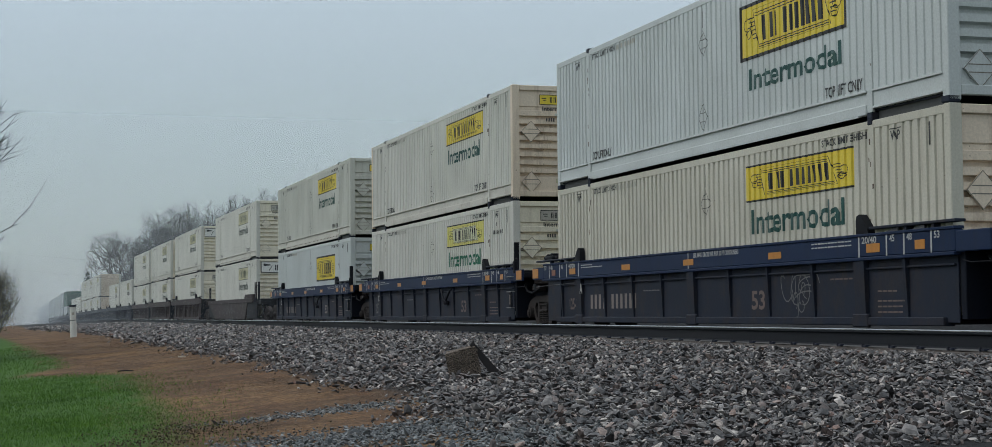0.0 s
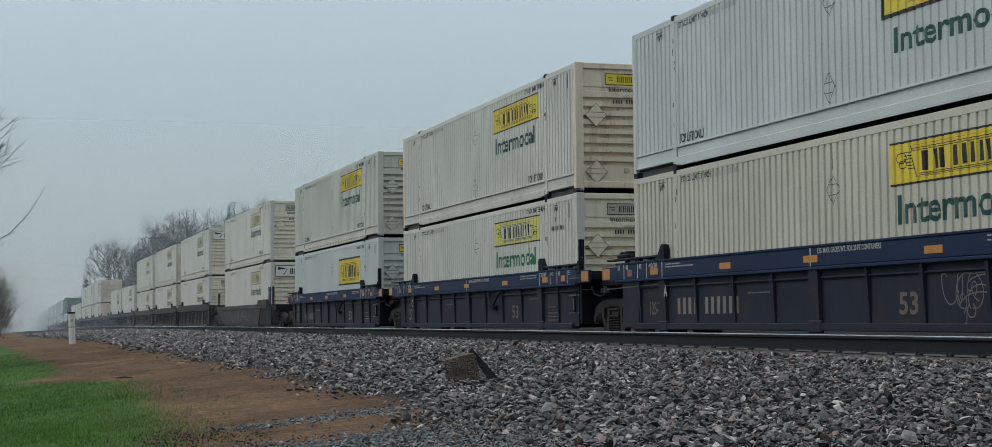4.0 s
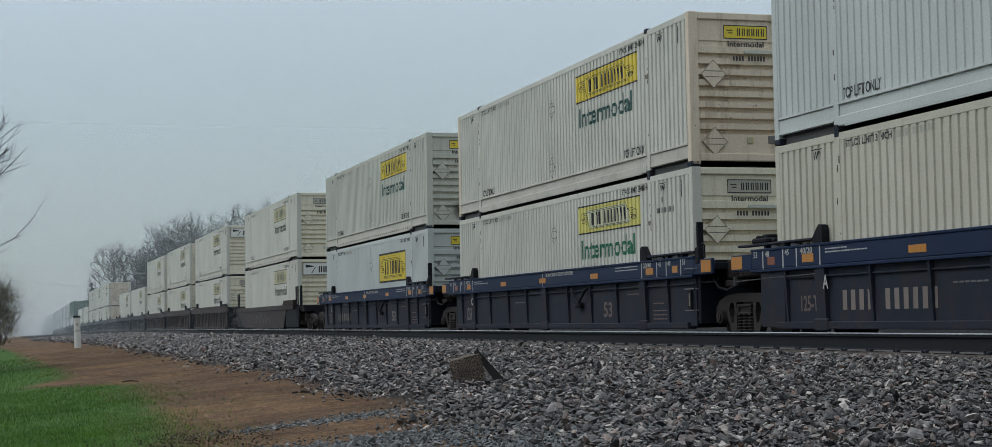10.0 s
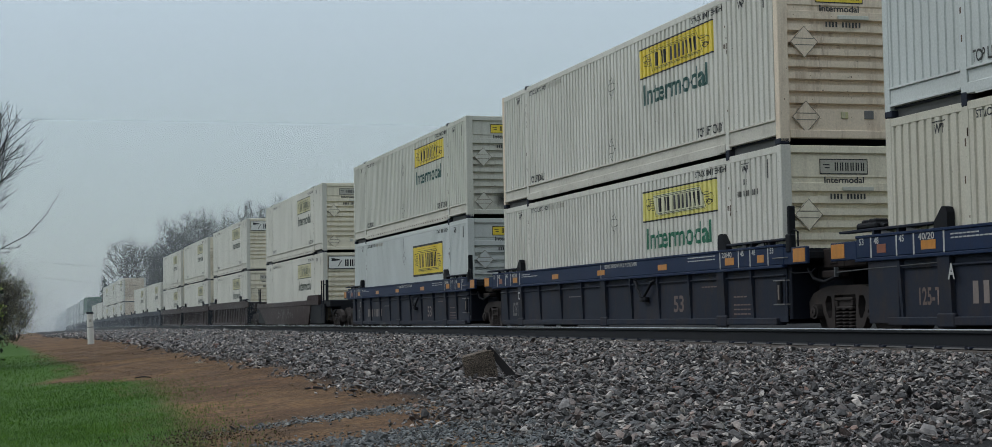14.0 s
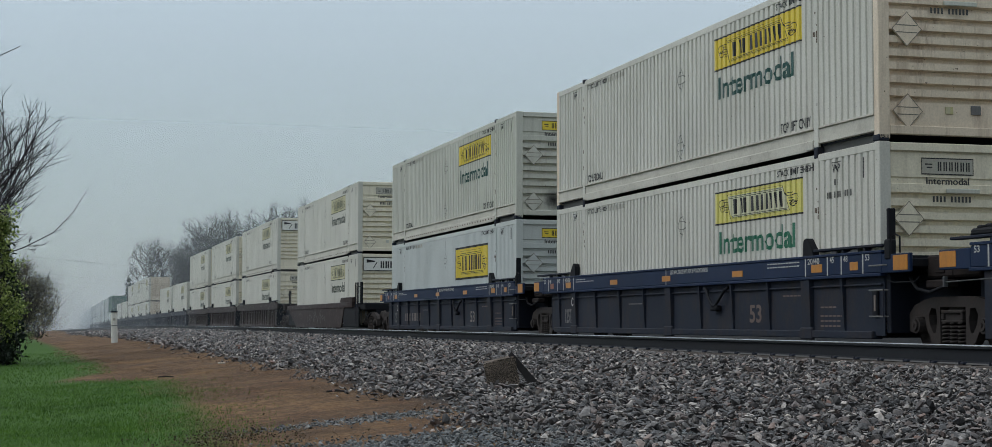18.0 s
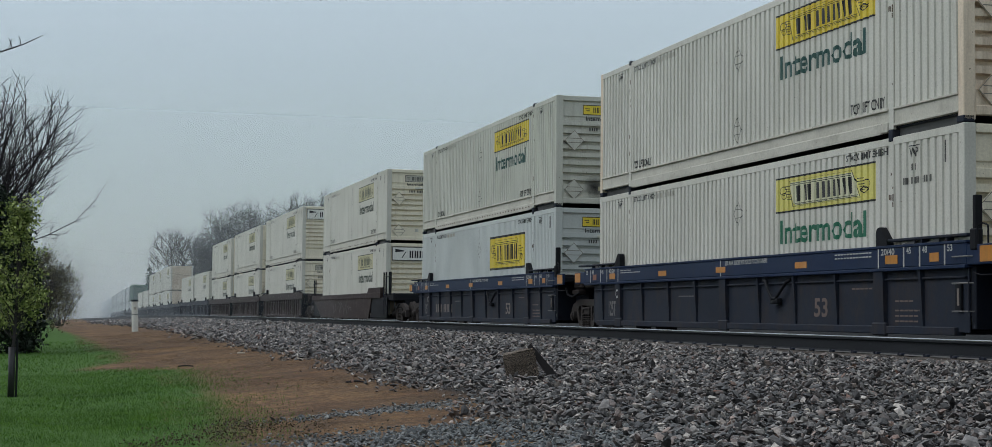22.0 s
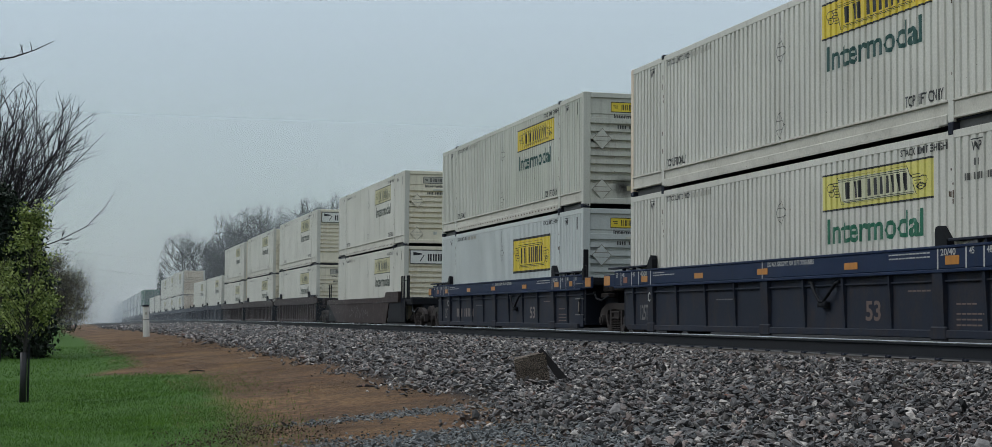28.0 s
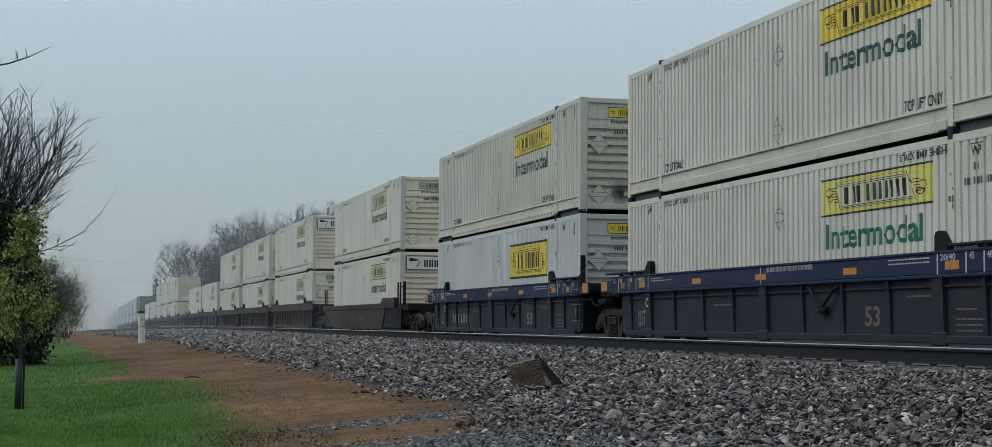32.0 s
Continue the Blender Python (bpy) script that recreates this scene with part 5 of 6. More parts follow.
for u in (228.5, 247.0):
    stack(u, container("pale container alone in a well car, far off in the mist", "plate", SMOOTH_CREAM, "none", None, CREAM, True, 0), None, 1.25)
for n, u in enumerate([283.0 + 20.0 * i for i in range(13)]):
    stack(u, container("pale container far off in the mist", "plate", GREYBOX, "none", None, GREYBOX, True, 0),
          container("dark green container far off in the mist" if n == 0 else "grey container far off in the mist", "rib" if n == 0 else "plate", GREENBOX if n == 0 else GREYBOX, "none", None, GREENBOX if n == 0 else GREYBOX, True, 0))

for u, mk in ((-19.57, "c1"), (0, "c2"), (19.75, "c3")):
    on_train(well_car("dark blue well car with grimy ribbed sides and white stencils", BLUE, GRIME, mk), u, TRACK_X, 0)
on_train(plate_car("oxide brown well car with smooth plate sides and sloping ends"), 42.6, TRACK_X, 0)
for u in (66.1, 85.6, 104.3):
    on_train(well_car("oxide brown well car with closely ribbed sides", BROWN, BROWN, "plain", [0.5 + 0.8 * i for i in range(20)]), u, TRACK_X, 0)
for u in (123.4, 141.2, 158.8, 176.5, 193.1, 209.7, 228.5, 247.0, 265.0, *[283.0 + 20.0 * i for i in range(13)]):
    far_car = on_train(well_car("dark grimy well car far down the train", GRIME, GRIME), u, TRACK_X, 0)
    if u in (123.4, 141.2, 228.5, 247.0):
        part("deck", lambda: Build().bevel_box(-1.3, 1.3, 0.0, LEN, 1.12, 1.25, 0.02), GRIME_DARK, far_car, share=("deck",))
BOGIES = []
for u in (-21.3, -1.6, 17.9, 37.3, 41.0, 60.4, 64.7, 84.0, 103.0, 121.9, 140.3, 158.0):
    BOGIES.append(on_train(bogie("rusty brown cast steel bogie with coil springs"), u, TRACK_X, 0))

def soot_patch():
    """A smudge of soot on the end of the third upper box."""
    m, nt, p = nodes_of("soot")
    p.inputs["Base Color"].default_value, p.inputs["Roughness"].default_value = (0.012, 0.011, 0.01, 1), 0.9
    tc, ln = nt.nodes.new("ShaderNodeTexCoord"), nt.nodes.new("ShaderNodeVectorMath")
    ln.operation = "LENGTH"
    nt.links.new(tc.outputs["Object"], ln.inputs[0])
    add = nt.nodes.new("ShaderNodeMath")
    add.operation = "MULTIPLY_ADD"
    nt.links.new(noise_node(nt, 9.0, 4.0), add.inputs[0])
    add.inputs[1].default_value = 0.25
    nt.links.new(ln.outputs["Value"], add.inputs[2])
    nt.links.new(ramp(nt, add.outputs[0], [(0.14, (0.85,) * 3), (0.46, (0, 0, 0))]), p.inputs["Alpha"])
    for ob, u, x, z in TRAIN:
        if u == 19.75 and z > 2 and ob.name.startswith("intermodal_container"):
            part("soot_stain", Build().add([(-0.42, 0, -0.34), (0.42, 0, -0.34), (0.42, 0, 0.42), (-0.42, 0, 0.42)], [(0, 1, 2, 3)]), m, ob, "dark sooty smudge").location = (1.05, 0.036, 0.52)


soot_patch()

# ---- mist, imitated by flat haze sheets ----


def haze_sheet_material(alpha, height):
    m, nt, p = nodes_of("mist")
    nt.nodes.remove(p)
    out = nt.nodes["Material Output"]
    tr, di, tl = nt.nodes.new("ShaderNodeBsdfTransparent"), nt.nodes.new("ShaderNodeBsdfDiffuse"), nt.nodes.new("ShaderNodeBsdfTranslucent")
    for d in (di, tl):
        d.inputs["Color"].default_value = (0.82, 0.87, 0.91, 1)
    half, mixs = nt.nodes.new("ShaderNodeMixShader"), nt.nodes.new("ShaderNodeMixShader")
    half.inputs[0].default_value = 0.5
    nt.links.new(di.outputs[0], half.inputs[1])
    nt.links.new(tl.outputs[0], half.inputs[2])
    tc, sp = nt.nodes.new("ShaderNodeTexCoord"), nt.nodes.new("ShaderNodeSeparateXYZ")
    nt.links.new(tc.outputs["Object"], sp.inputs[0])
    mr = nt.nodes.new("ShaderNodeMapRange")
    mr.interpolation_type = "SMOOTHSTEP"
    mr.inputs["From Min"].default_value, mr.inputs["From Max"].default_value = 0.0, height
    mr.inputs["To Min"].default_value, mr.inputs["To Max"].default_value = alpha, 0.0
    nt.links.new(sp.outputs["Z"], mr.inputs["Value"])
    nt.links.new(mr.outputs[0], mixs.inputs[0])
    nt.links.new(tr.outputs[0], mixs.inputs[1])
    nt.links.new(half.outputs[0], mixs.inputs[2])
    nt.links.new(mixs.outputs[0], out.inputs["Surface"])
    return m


# added upright sheets; each lays a pale veil of haze over what lies behind
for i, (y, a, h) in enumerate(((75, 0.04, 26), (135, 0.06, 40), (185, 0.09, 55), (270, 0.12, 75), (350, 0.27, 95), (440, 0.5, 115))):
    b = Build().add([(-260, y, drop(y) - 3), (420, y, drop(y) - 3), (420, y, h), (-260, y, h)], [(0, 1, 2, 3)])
    struct("mist_layer_%d" % (i + 1), b, haze_sheet_material(a, h), False, "flat pale see-through sheet standing in for haze")

# ---- verge things ----
BARK = paint("bark", (0.03, 0.026, 0.026), 0.9, (0.018, 0.016, 0.015), 0.6, 30.0, (1, 1, 0.2))
TWIG = paint("dark_twig", (0.022, 0.018, 0.022), 0.9, (0.04, 0.033, 0.03), 0.5, 30.0, (1, 1, 1))
CONCRETE = paint("old_concrete", (0.15, 0.118, 0.088), 0.9, (0.045, 0.038, 0.028), 0.8, 60.0, (1, 1, 1), 0.0, 0.4, 0.7)


def post():
    e = thing("marker_post", "white concrete marker post standing in dead grass", "post", at=Matrix.Translation((2.22, 53.4, ground_z(2.22, 53.4) - 0.02)) @ pose(0, 0, 0, 0, -2, 0))
    part("shaft", Build().tube([(0, 0, 0), (0, 0, 0.62), (0, 0, 0.98)], [0.105, 0.10, 0.095], 16), POSTWHITE, e, smooth=False)
    part("band", Build().tube([(0, 0, 0.545), (0, 0, 0.565)], 0.104, 16), GRIME, e, "dark groove round the post")
    part("cap", Build().tube([(0, 0, 0.975), (0, 0, 1.03)], [0.115, 0.115], 16), GRIME, e, "dark cap")
    part("plate", Build().bevel_box(-0.035, 0.035, -0.11, -0.09, 0.72, 0.80, 0.004), PALE, e, "small faded plate")


post()


def pebbly():
    """Exposed-aggregate concrete."""
    m, nt, p = nodes_of("pebbly_concrete")
    v = nt.nodes.new("ShaderNodeTexVoronoi")
    v.inputs["Scale"].default_value = 95.0
    tc = nt.nodes.new("ShaderNodeTexCoord")
    nt.links.new(tc.outputs["Object"], v.inputs["Vector"])
    stones = ramp(nt, v.outputs["Distance"], [(0.0, (0.35, 0.285, 0.23)), (0.5, (0.17, 0.135, 0.11)), (0.9, (0.02, 0.018, 0.013))])
    grime = ramp(nt, noise_node(nt, 7.0, 5.0), [(0.35, (0.45, 0.43, 0.4)), (0.65, (1.1, 1.05, 1.0))])
    nt.links.new(mix(nt, 1.0, stones, grime, "MULTIPLY"), p.inputs["Base Color"])
    p.inputs["Roughness"].default_value = 0.95
    bump(nt, p, v.outputs["Distance"], 0.8, 0.02)
    return m


def block():
    e = thing("concrete_block", "tilted weathered concrete block half sunk in ballast", "concrete block", at=pose(3.84, 13.55, -0.14, 3, -14, -13))
    bm = bmesh.new()
    bmesh.ops.create_cube(bm, size=1.0)
    bmesh.ops.bevel(bm, geom=bm.edges[:], offset=0.04, segments=2, affect="EDGES")
    bmesh.ops.subdivide_edges(bm, edges=bm.edges[:], cuts=3, use_grid_fill=True)
    for v in bm.verts:
        v.co = Vector((v.co.x * 0.265, v.co.y * 0.2, v.co.z * 0.46 + 0.09))
        v.co += 0.016 * noise.noise_vector(v.co * 16)
    me = bpy.data.meshes.new("block_body")
    bm.to_mesh(me)
    bm.free()
    me.materials.append(pebbly())
    o = new("block_body", me)
    o.parent = e
    part("splinter", Build().prism([(0.09, 0.335), (0.125, 0.36), (0.31, 0.0), (0.27, -0.06), (0.235, -0.03)], 1, -0.03, 0.07), BARK, e, "dark split timber leaning on the block")


block()


def litter(name, label, category, x, y, build, material, turn=0.0):
    """A small loose thing lying on the ground."""
    o = new(name, build.mesh(name, material))
    o.matrix_world = pose(x, y, ground_z(x, y) + 0.035, 0, 0, turn)
    return tagged(o, label, category)


BRICK = paint("brick_red", (0.22, 0.085, 0.05), 0.9, (0.1, 0.05, 0.035), 0.6, 40.0, (1, 1, 1))
CHALK = paint("pale_stone", (0.52, 0.46, 0.38), 0.8, (0.3, 0.25, 0.2), 0.4, 40.0, (1, 1, 1))
litter("rusty_rod", "thin rusty steel rod lying on the ballast", "metal rod", 5.1, 14.7, Build().tube([(-0.2, 0, 0.02), (0, 0.01, 0.03), (0.22, 0, 0.07)], 0.014, 6), RUST, 20)
litter("brick_fragment", "broken piece of orange brick among the stones", "brick", 4.25, 10.3, Build().bevel_box(-0.032, 0.03, -0.02, 0.02, -0.01, 0.022, 0.008), BRICK, 30)
litter("pale_stone", "pale cream stone among the ballast", "stone", 4.0, 8.4, Build().bevel_box(-0.018, 0.018, -0.016, 0.014, -0.01, 0.022, 0.009), CHALK, 50)
litter("dead_stick", "short dark stick lying on the dead grass", "stick", 1.55, 21.6, Build().tube([(-0.1, 0, -0.02), (0.0, 0.02, -0.01), (0.1, 0, -0.02)], [0.008, 0.01, 0.006], 6), BARK, 8)
litter("dead_stick", "short dark stick lying on the dead grass", "stick", 2.55, 14.6, Build().tube([(-0.09, 0, -0.02), (0.0, 0.01, -0.01), (0.1, 0, -0.02)], [0.008, 0.012, 0.006], 6), BARK, -6)
litter("paper_scrap", "small white scrap of litter on the verge", "litter", 2.55, 24.4, Build().bevel_box(-0.05, 0.05, -0.03, 0.03, -0.02, 0.0, 0.004), CHALK, 15)


def limb(b, rng, p, d, length, r, depth, spread=0.5, sides=4, up=0.12, thin=0.004, kids=(3, 4, 4, 5)):
    """One branch and, in turn, its twigs."""
    n = 3
    pts, rad = [p], [r]
    q, dd = Vector(p), Vector(d)
    for i in range(n):
        dd = (dd + Vector((rng.gauss(0, 0.13), rng.gauss(0, 0.13), rng.gauss(0, 0.10) + up * 0.3))).normalized()
        q = q + dd * (length / n)
        pts.append(q.copy()), rad.append(max(r * (1 - 0.62 * (i + 1) / n), thin))
    b.tube(pts, rad, sides if depth > 1 else 3, False)
    if depth <= 0:
        return
    for i in range(rng.choice(kids)):
        k = rng.randint(1, n)
        a = Vector((rng.gauss(0, 1), rng.gauss(0, 1), rng.gauss(0.25, 0.8))).normalized()
        limb(b, rng, pts[k], (dd * (1 - spread) + a * spread + Vector((0, 0, up))).normalized(), length * rng.uniform(0.5, 0.78), rad[k] * 0.68, depth - 1, spread, sides, up, thin, kids)


def crown_limb(b, rng, p, d, length, r, depth):
    """A crooked limb that forks into ever finer branches and ends in tufts of twigs."""
    pts, dd, q = [Vector(p)], Vector(d), Vector(p)
    for i in range(2 if depth < 3 else 3):
        dd = (dd + Vector((rng.gauss(0, 0.2), rng.gauss(0, 0.2), rng.gauss(0.03, 0.15)))).normalized()
        q = q + dd * (length / (2 if depth < 3 else 3))
        pts.append(q.copy())
    n = len(pts) - 1
    b.tube(pts, [max(r * (1 - 0.35 * i / n), 0.016) for i in range(n + 1)], 5 if r > 0.09 else 3, False)
    if depth == 0:
        return
    for i in range(rng.choice((2, 3, 3, 4)) if depth > 1 else 4):
        a = Vector((rng.gauss(0, 1), rng.gauss(0, 1), rng.gauss(0.15, 0.8))).normalized()
        k = rng.uniform(0.38, 0.62)
        at = pts[-1] if i < 2 else pts[-2].lerp(pts[-1], rng.uniform(0.0, 0.8))
        crown_limb(b, rng, at, (dd * (1 - k) + a * k + Vector((0, 0, 0.02))).normalized(), length * rng.uniform(0.62, 0.82), max(r * rng.uniform(0.55, 0.68), 0.016), depth - 1)


def bare_tree(label, height, seed):
    e = thing("bare_tree", label, "tree", "bare trees behind the train")
    rng = random.Random(seed)
    h0 = height * 0.2
    part("trunk", Build().tube([(0, 0, 0), (0.06, 0, h0 * 0.5), (0, 0.05, h0)], [0.46, 0.38, 0.34], 8), BARK, e, smooth=True)
    c = Build()
    for i in range(5):
        a = 2 * math.pi * i / 5 + rng.uniform(-0.4, 0.4)
        lean = rng.uniform(0.5, 1.4)
        crown_limb(c, rng, Vector((0, 0, h0 * rng.uniform(0.85, 1.0))), Vector((math.cos(a) * lean, math.sin(a) * lean, 1)).normalized(), height * 0.22, 0.24, 5)
    top = max(q[2] for q in c.v)
    c.v = [(x, y, h0 * 0.85 + (z - h0 * 0.85) * (height - h0 * 0.85) / (top - h0 * 0.85)) for x, y, z in c.v]
    # twigs end at a rounded, uneven outline
    mid, rz, rx = height * 0.56, height * 0.44, height * 0.41
    out = []
    for x, y, z in c.v:
        w = 1.0 + 0.16 * noise.noise((x * 0.3 + seed, y * 0.3, z * 0.3))
        d = math.sqrt((x / rx) ** 2 + (y / rx) ** 2 + ((z - mid) / rz) ** 2) / w
        k = 1.0 if d < 0.75 else (0.75 + 0.27 * math.tanh((d - 0.75) / 0.34)) / d
        out.append((x * k, y * k, mid + (z - mid) * k))
    c.v = out
    part("crown", c, BARK, e, "bare leafless branches")
    return e


OAKS = [bare_tree("tall leafless tree in the mist beyond the train", 19.0, 40 + i) for i in range(3)]
PLACES = ((18.1, 262, 14.9, 0), (27.2, 262, 19.2, 1), (24.1, 277, 18.2, 2), (31.8, 255, 19.2, 0), (36.4, 252, 19.2, 1), (41.2, 250, 19.4, 2), (45.2, 205, 19.6, 0), (29.8, 258, 17.6, 0), (25.5, 300, 15.0, 1), (31.0, 290, 16.5, 2), (26.5, 285, 13.5, 0), (30.5, 265, 13.0, 2), (28.3, 262, 14.5, 1), (34.5, 275, 17.0, 1), (21.5, 285, 9.0, 1), (23.0, 280, 10.5, 2), (24.6, 272, 9.5, 0), (26.0, 268, 11.0, 1), (27.6, 275, 10.0, 2), (29.2, 270, 11.5, 0), (20.5, 300, 8.5, 2), (22.3, 296, 11.0, 0))
for i, (x, y, h, k) in enumerate(PLACES):
    m = Matrix.Translation((x, y, ground_z(x, y) - 0.05)) @ Matrix.Rotation(1.9 * i, 4, "Z") @ Matrix.Scale(h * 1.05 / 19.0, 4)
    if i in (0, 1, 2):
        OAKS[k].matrix_world = m
    else:
        copy_thing(OAKS[k], m)


def far_evergreen(x, y, h):
    """A ragged spire of drooping boughs."""
    e = thing("evergreen_tree", "small dark evergreen tree beyond the train in mist", "tree", at=Matrix.Translation((x, y, ground_z(x, y) - 0.05)))
    rng = random.Random(8)
    part("trunk", Build().tube([(0, 0, 0), (0, 0, h)], [0.2, 0.03], 6), BARK, e)
    b = Build()
    for i in range(170):
        z = h * rng.uniform(0.15, 0.98)
        ln = h * 0.2 * (1.05 - z / h) * rng.uniform(0.6, 1.15) + 0.15
        a = rng.uniform(0, 6.28)
        d = Vector((math.cos(a), math.sin(a), rng.uniform(-0.3, 0.15)))
        for k in range(4):
            w = Vector((rng.gauss(0, 0.25), rng.gauss(0, 0.25), rng.gauss(-0.1, 0.2)))
            b.tube([(0, 0, z), Vector((0, 0, z)) + (d + w) * ln * 0.6, Vector((0, 0, z - 0.1)) + (d + w * 1.5) * ln], [0.03, 0.07, 0.02], 3, False)
    part("boughs", b, CONIFER_FAR, e, "dark drooping boughs")


CONIFER_FAR = paint("far_evergreen_green", (0.012, 0.022, 0.014), 0.9, (0.02, 0.03, 0.02), 0.5, 8.0, (1, 1, 1), gloss=0.1)
far_evergreen(16.2, 330, 10.6)


def leaf_cloud(rng, centres, count, size, flat=0.5):
    """Many small folded leaves round given centres: arrays of vertices and triangles."""
    vs, fs = [], []
    for i in range(count):
        c, r = centres[int(rng.integers(0, len(centres)))]
        p = np.array(c) + rng.normal(0, 0.5, 3) * np.array([r, r, r * 0.8])
        d = rng.normal(0, 1, 3)
        d /= np.linalg.norm(d)
        w = np.cross(d, rng.normal(0, 1, 3))
        w /= np.linalg.norm(w) + 1e-9
        s = size * rng.uniform(0.6, 1.3)
        k = len(vs)
        vs += [p, p + d * s * 0.5 + w * s * 0.28, p + d * s, p + d * s * 0.5 - w * s * 0.28]
        fs += [(k, k + 1, k + 2), (k, k + 2, k + 3)]
    return np.array(vs), np.array(fs)


def leaf_material(name, lo, hi, clumps=0.0):
    m, nt, p = nodes_of(name)
    r = nt.nodes.new("ShaderNodeNewGeometry").outputs["Random Per Island"]
    col = ramp(nt, r, [(0.0, lo), (1.0, hi)])
    if clumps > 0:
        col = mix(nt, 1.0, col, ramp(nt, noise_node(nt, clumps, 5.0, 0.7), [(0.32, (0.55, 0.6, 0.6)), (0.5, (0.95, 0.95, 0.95)), (0.7, (1.35, 1.25, 1.2))]), "MULTIPLY")
    nt.links.new(col, p.inputs["Base Color"])
    p.inputs["Roughness"].default_value = 0.6
    p.inputs["Specular IOR Level"].default_value = 0.2
    return m


LEAF = leaf_material("young_leaf", (0.045, 0.075, 0.02), (0.34, 0.39, 0.12))
CONIFER = leaf_material("dark_conifer_spray", (0.006, 0.012, 0.008), (0.02, 0.032, 0.018))
BUD = leaf_material("brown_bud_leaf", (0.04, 0.038, 0.022), (0.125, 0.115, 0.055))


def sapling(x, y, seed):
    e = thing("sapling", "young tree with fresh leaves and black trunk guard", "tree", "young trees on the lawn", Matrix.Translation((x, y, ground_z(x, y) - 0.02)))
    part("stake", Build().bevel_box(0.03, 0.05, -0.012, 0.012, 0.0, 0.58, 0.003), GRIME_DARK, e, "dark narrow stake")
    part("trunk_guard", Build().tube([(-0.008, 0, 0), (-0.006, 0, 0.25), (-0.008, 0, 0.50)], [0.033, 0.031, 0.033], 12), BLACK, e, "black plastic trunk guard", smooth=True)
    part("stem", Build().tube([(0, 0, 0.45), (0.02, 0, 0.8), (0.03, 0.02, 1.3), (0.07, 0, 1.85)], [0.018, 0.016, 0.012, 0.006], 6), BARK, e)
    rng = random.Random(seed)
    b, cs = Build(), []
    for i in range(44):
        z = 0.66 + 1.14 * rng.random() ** 1.25
        a = rng.uniform(0, 6.28)
        ln = (0.33 * (1 - (z - 0.66) / 1.3) + 0.03) * rng.uniform(0.6, 1.1)
        ax = 0.05 * (z - 0.66)
        p0 = Vector((ax, 0, z - 0.12))
        p1 = Vector((ax + math.cos(a) * ln * 0.6, math.sin(a) * ln * 0.6, z + 0.05))
        p2 = Vector((ax + math.cos(a) * ln, math.sin(a) * ln, z + rng.uniform(0.05, 0.2)))
        b.tube([p0, p1, p2], [0.007, 0.005, 0.003], 4, False)
        cs += [(tuple(p1), 0.085), (tuple(p2), 0.085)]
    tagged(part("twig_tangle", b, BARK, e), kind="stuff")
    v, f = leaf_cloud(np.random.default_rng(seed), cs, 4600, 0.036)
    part("leaves", raw_mesh("leaves", v, f, LEAF), LEAF, e, "fresh yellow-green leaves")


sapling(-0.46, 16.48, 4)
sapling(-1.3, 30.5, 9)


def conifer():
    x, y = -1.9, 33.4
    e = thing("evergreen_shrub", "tall dark evergreen shrub at the edge of the lawn", "shrub", at=Matrix.Translation((x, y, ground_z(x, y) - 0.03)))
    part("trunk", Build().tube([(0, 0, 0), (0, 0, 3.0)], [0.12, 0.03], 8), BARK, e)
    rng = np.random.default_rng(21)
    cs = []
    for i in range(1800):
        z = rng.uniform(0.05, 3.4)
        r = 1.5 * math.sqrt(max(0.0, 1 - (z / 3.45) ** 2.56)) * min(1.0, 0.8 + z)
        a = rng.uniform(0, 6.28)
        q = r * rng.uniform(0.75, 1.0)
        cs.append(((math.cos(a) * q, math.sin(a) * q, z), 0.16))
    v, f = leaf_cloud(rng, cs, 30000, 0.10)
    part("foliage", raw_mesh("foliage", v, f, CONIFER), CONIFER, e, "dense dark green sprays")


conifer()


def bush(x, y, h, w, seed, count, mat_, label):
    e = thing("bush", label, "bush", "bushes along the verge", Matrix.Translation((x, y, ground_z(x, y) - 0.03)))
    rng = random.Random(seed)
    b = Build()
    for i in range(26):
        a = rng.uniform(0, 6.28)
        limb(b, rng, (0.2 * math.cos(a), 0.2 * math.sin(a), 0), Vector((math.cos(a) * w / h * 0.7, math.sin(a) * w / h * 0.7, 1)).normalized(), h * rng.uniform(0.45, 0.7), 0.018, 2, 0.5, 3, 0.1)
    tagged(part("stem_tangle", b, TWIG, e, "bare tangled stems"), kind="stuff")
    r2 = np.random.default_rng(seed)
    cs = []
    for i in range(200):
        z = r2.uniform(0.1, 1.0)
        a = r2.uniform(0, 6.28)
        q = w * math.sqrt(max(0.0, 1 - (z - 0.35) ** 2 * 1.9)) * r2.uniform(0.3, 1.0)
        cs.append(((math.cos(a) * q, math.sin(a) * q, z * h), 0.3))
    v, f = leaf_cloud(r2, cs, count * 2, 0.07)
    part("leaves", raw_mesh("leaves", v, f, mat_), mat_, e, "sparse small leaves")


bush(-1.1, 62, 3.0, 1.6, 5, 3500, BUD, "brownish green bush just coming into leaf")
bush(-1.7, 52, 2.7, 1.1, 6, 2200, LEAF, "loose bush with fresh green leaves")
bush(-1.2, 84, 3.4, 1.5, 7, 3800, BUD, "brown leafless bush in the mist")
bush(-0.2, 94, 3.3, 1.4, 8, 3800, BUD, "brown leafless bush in the mist")


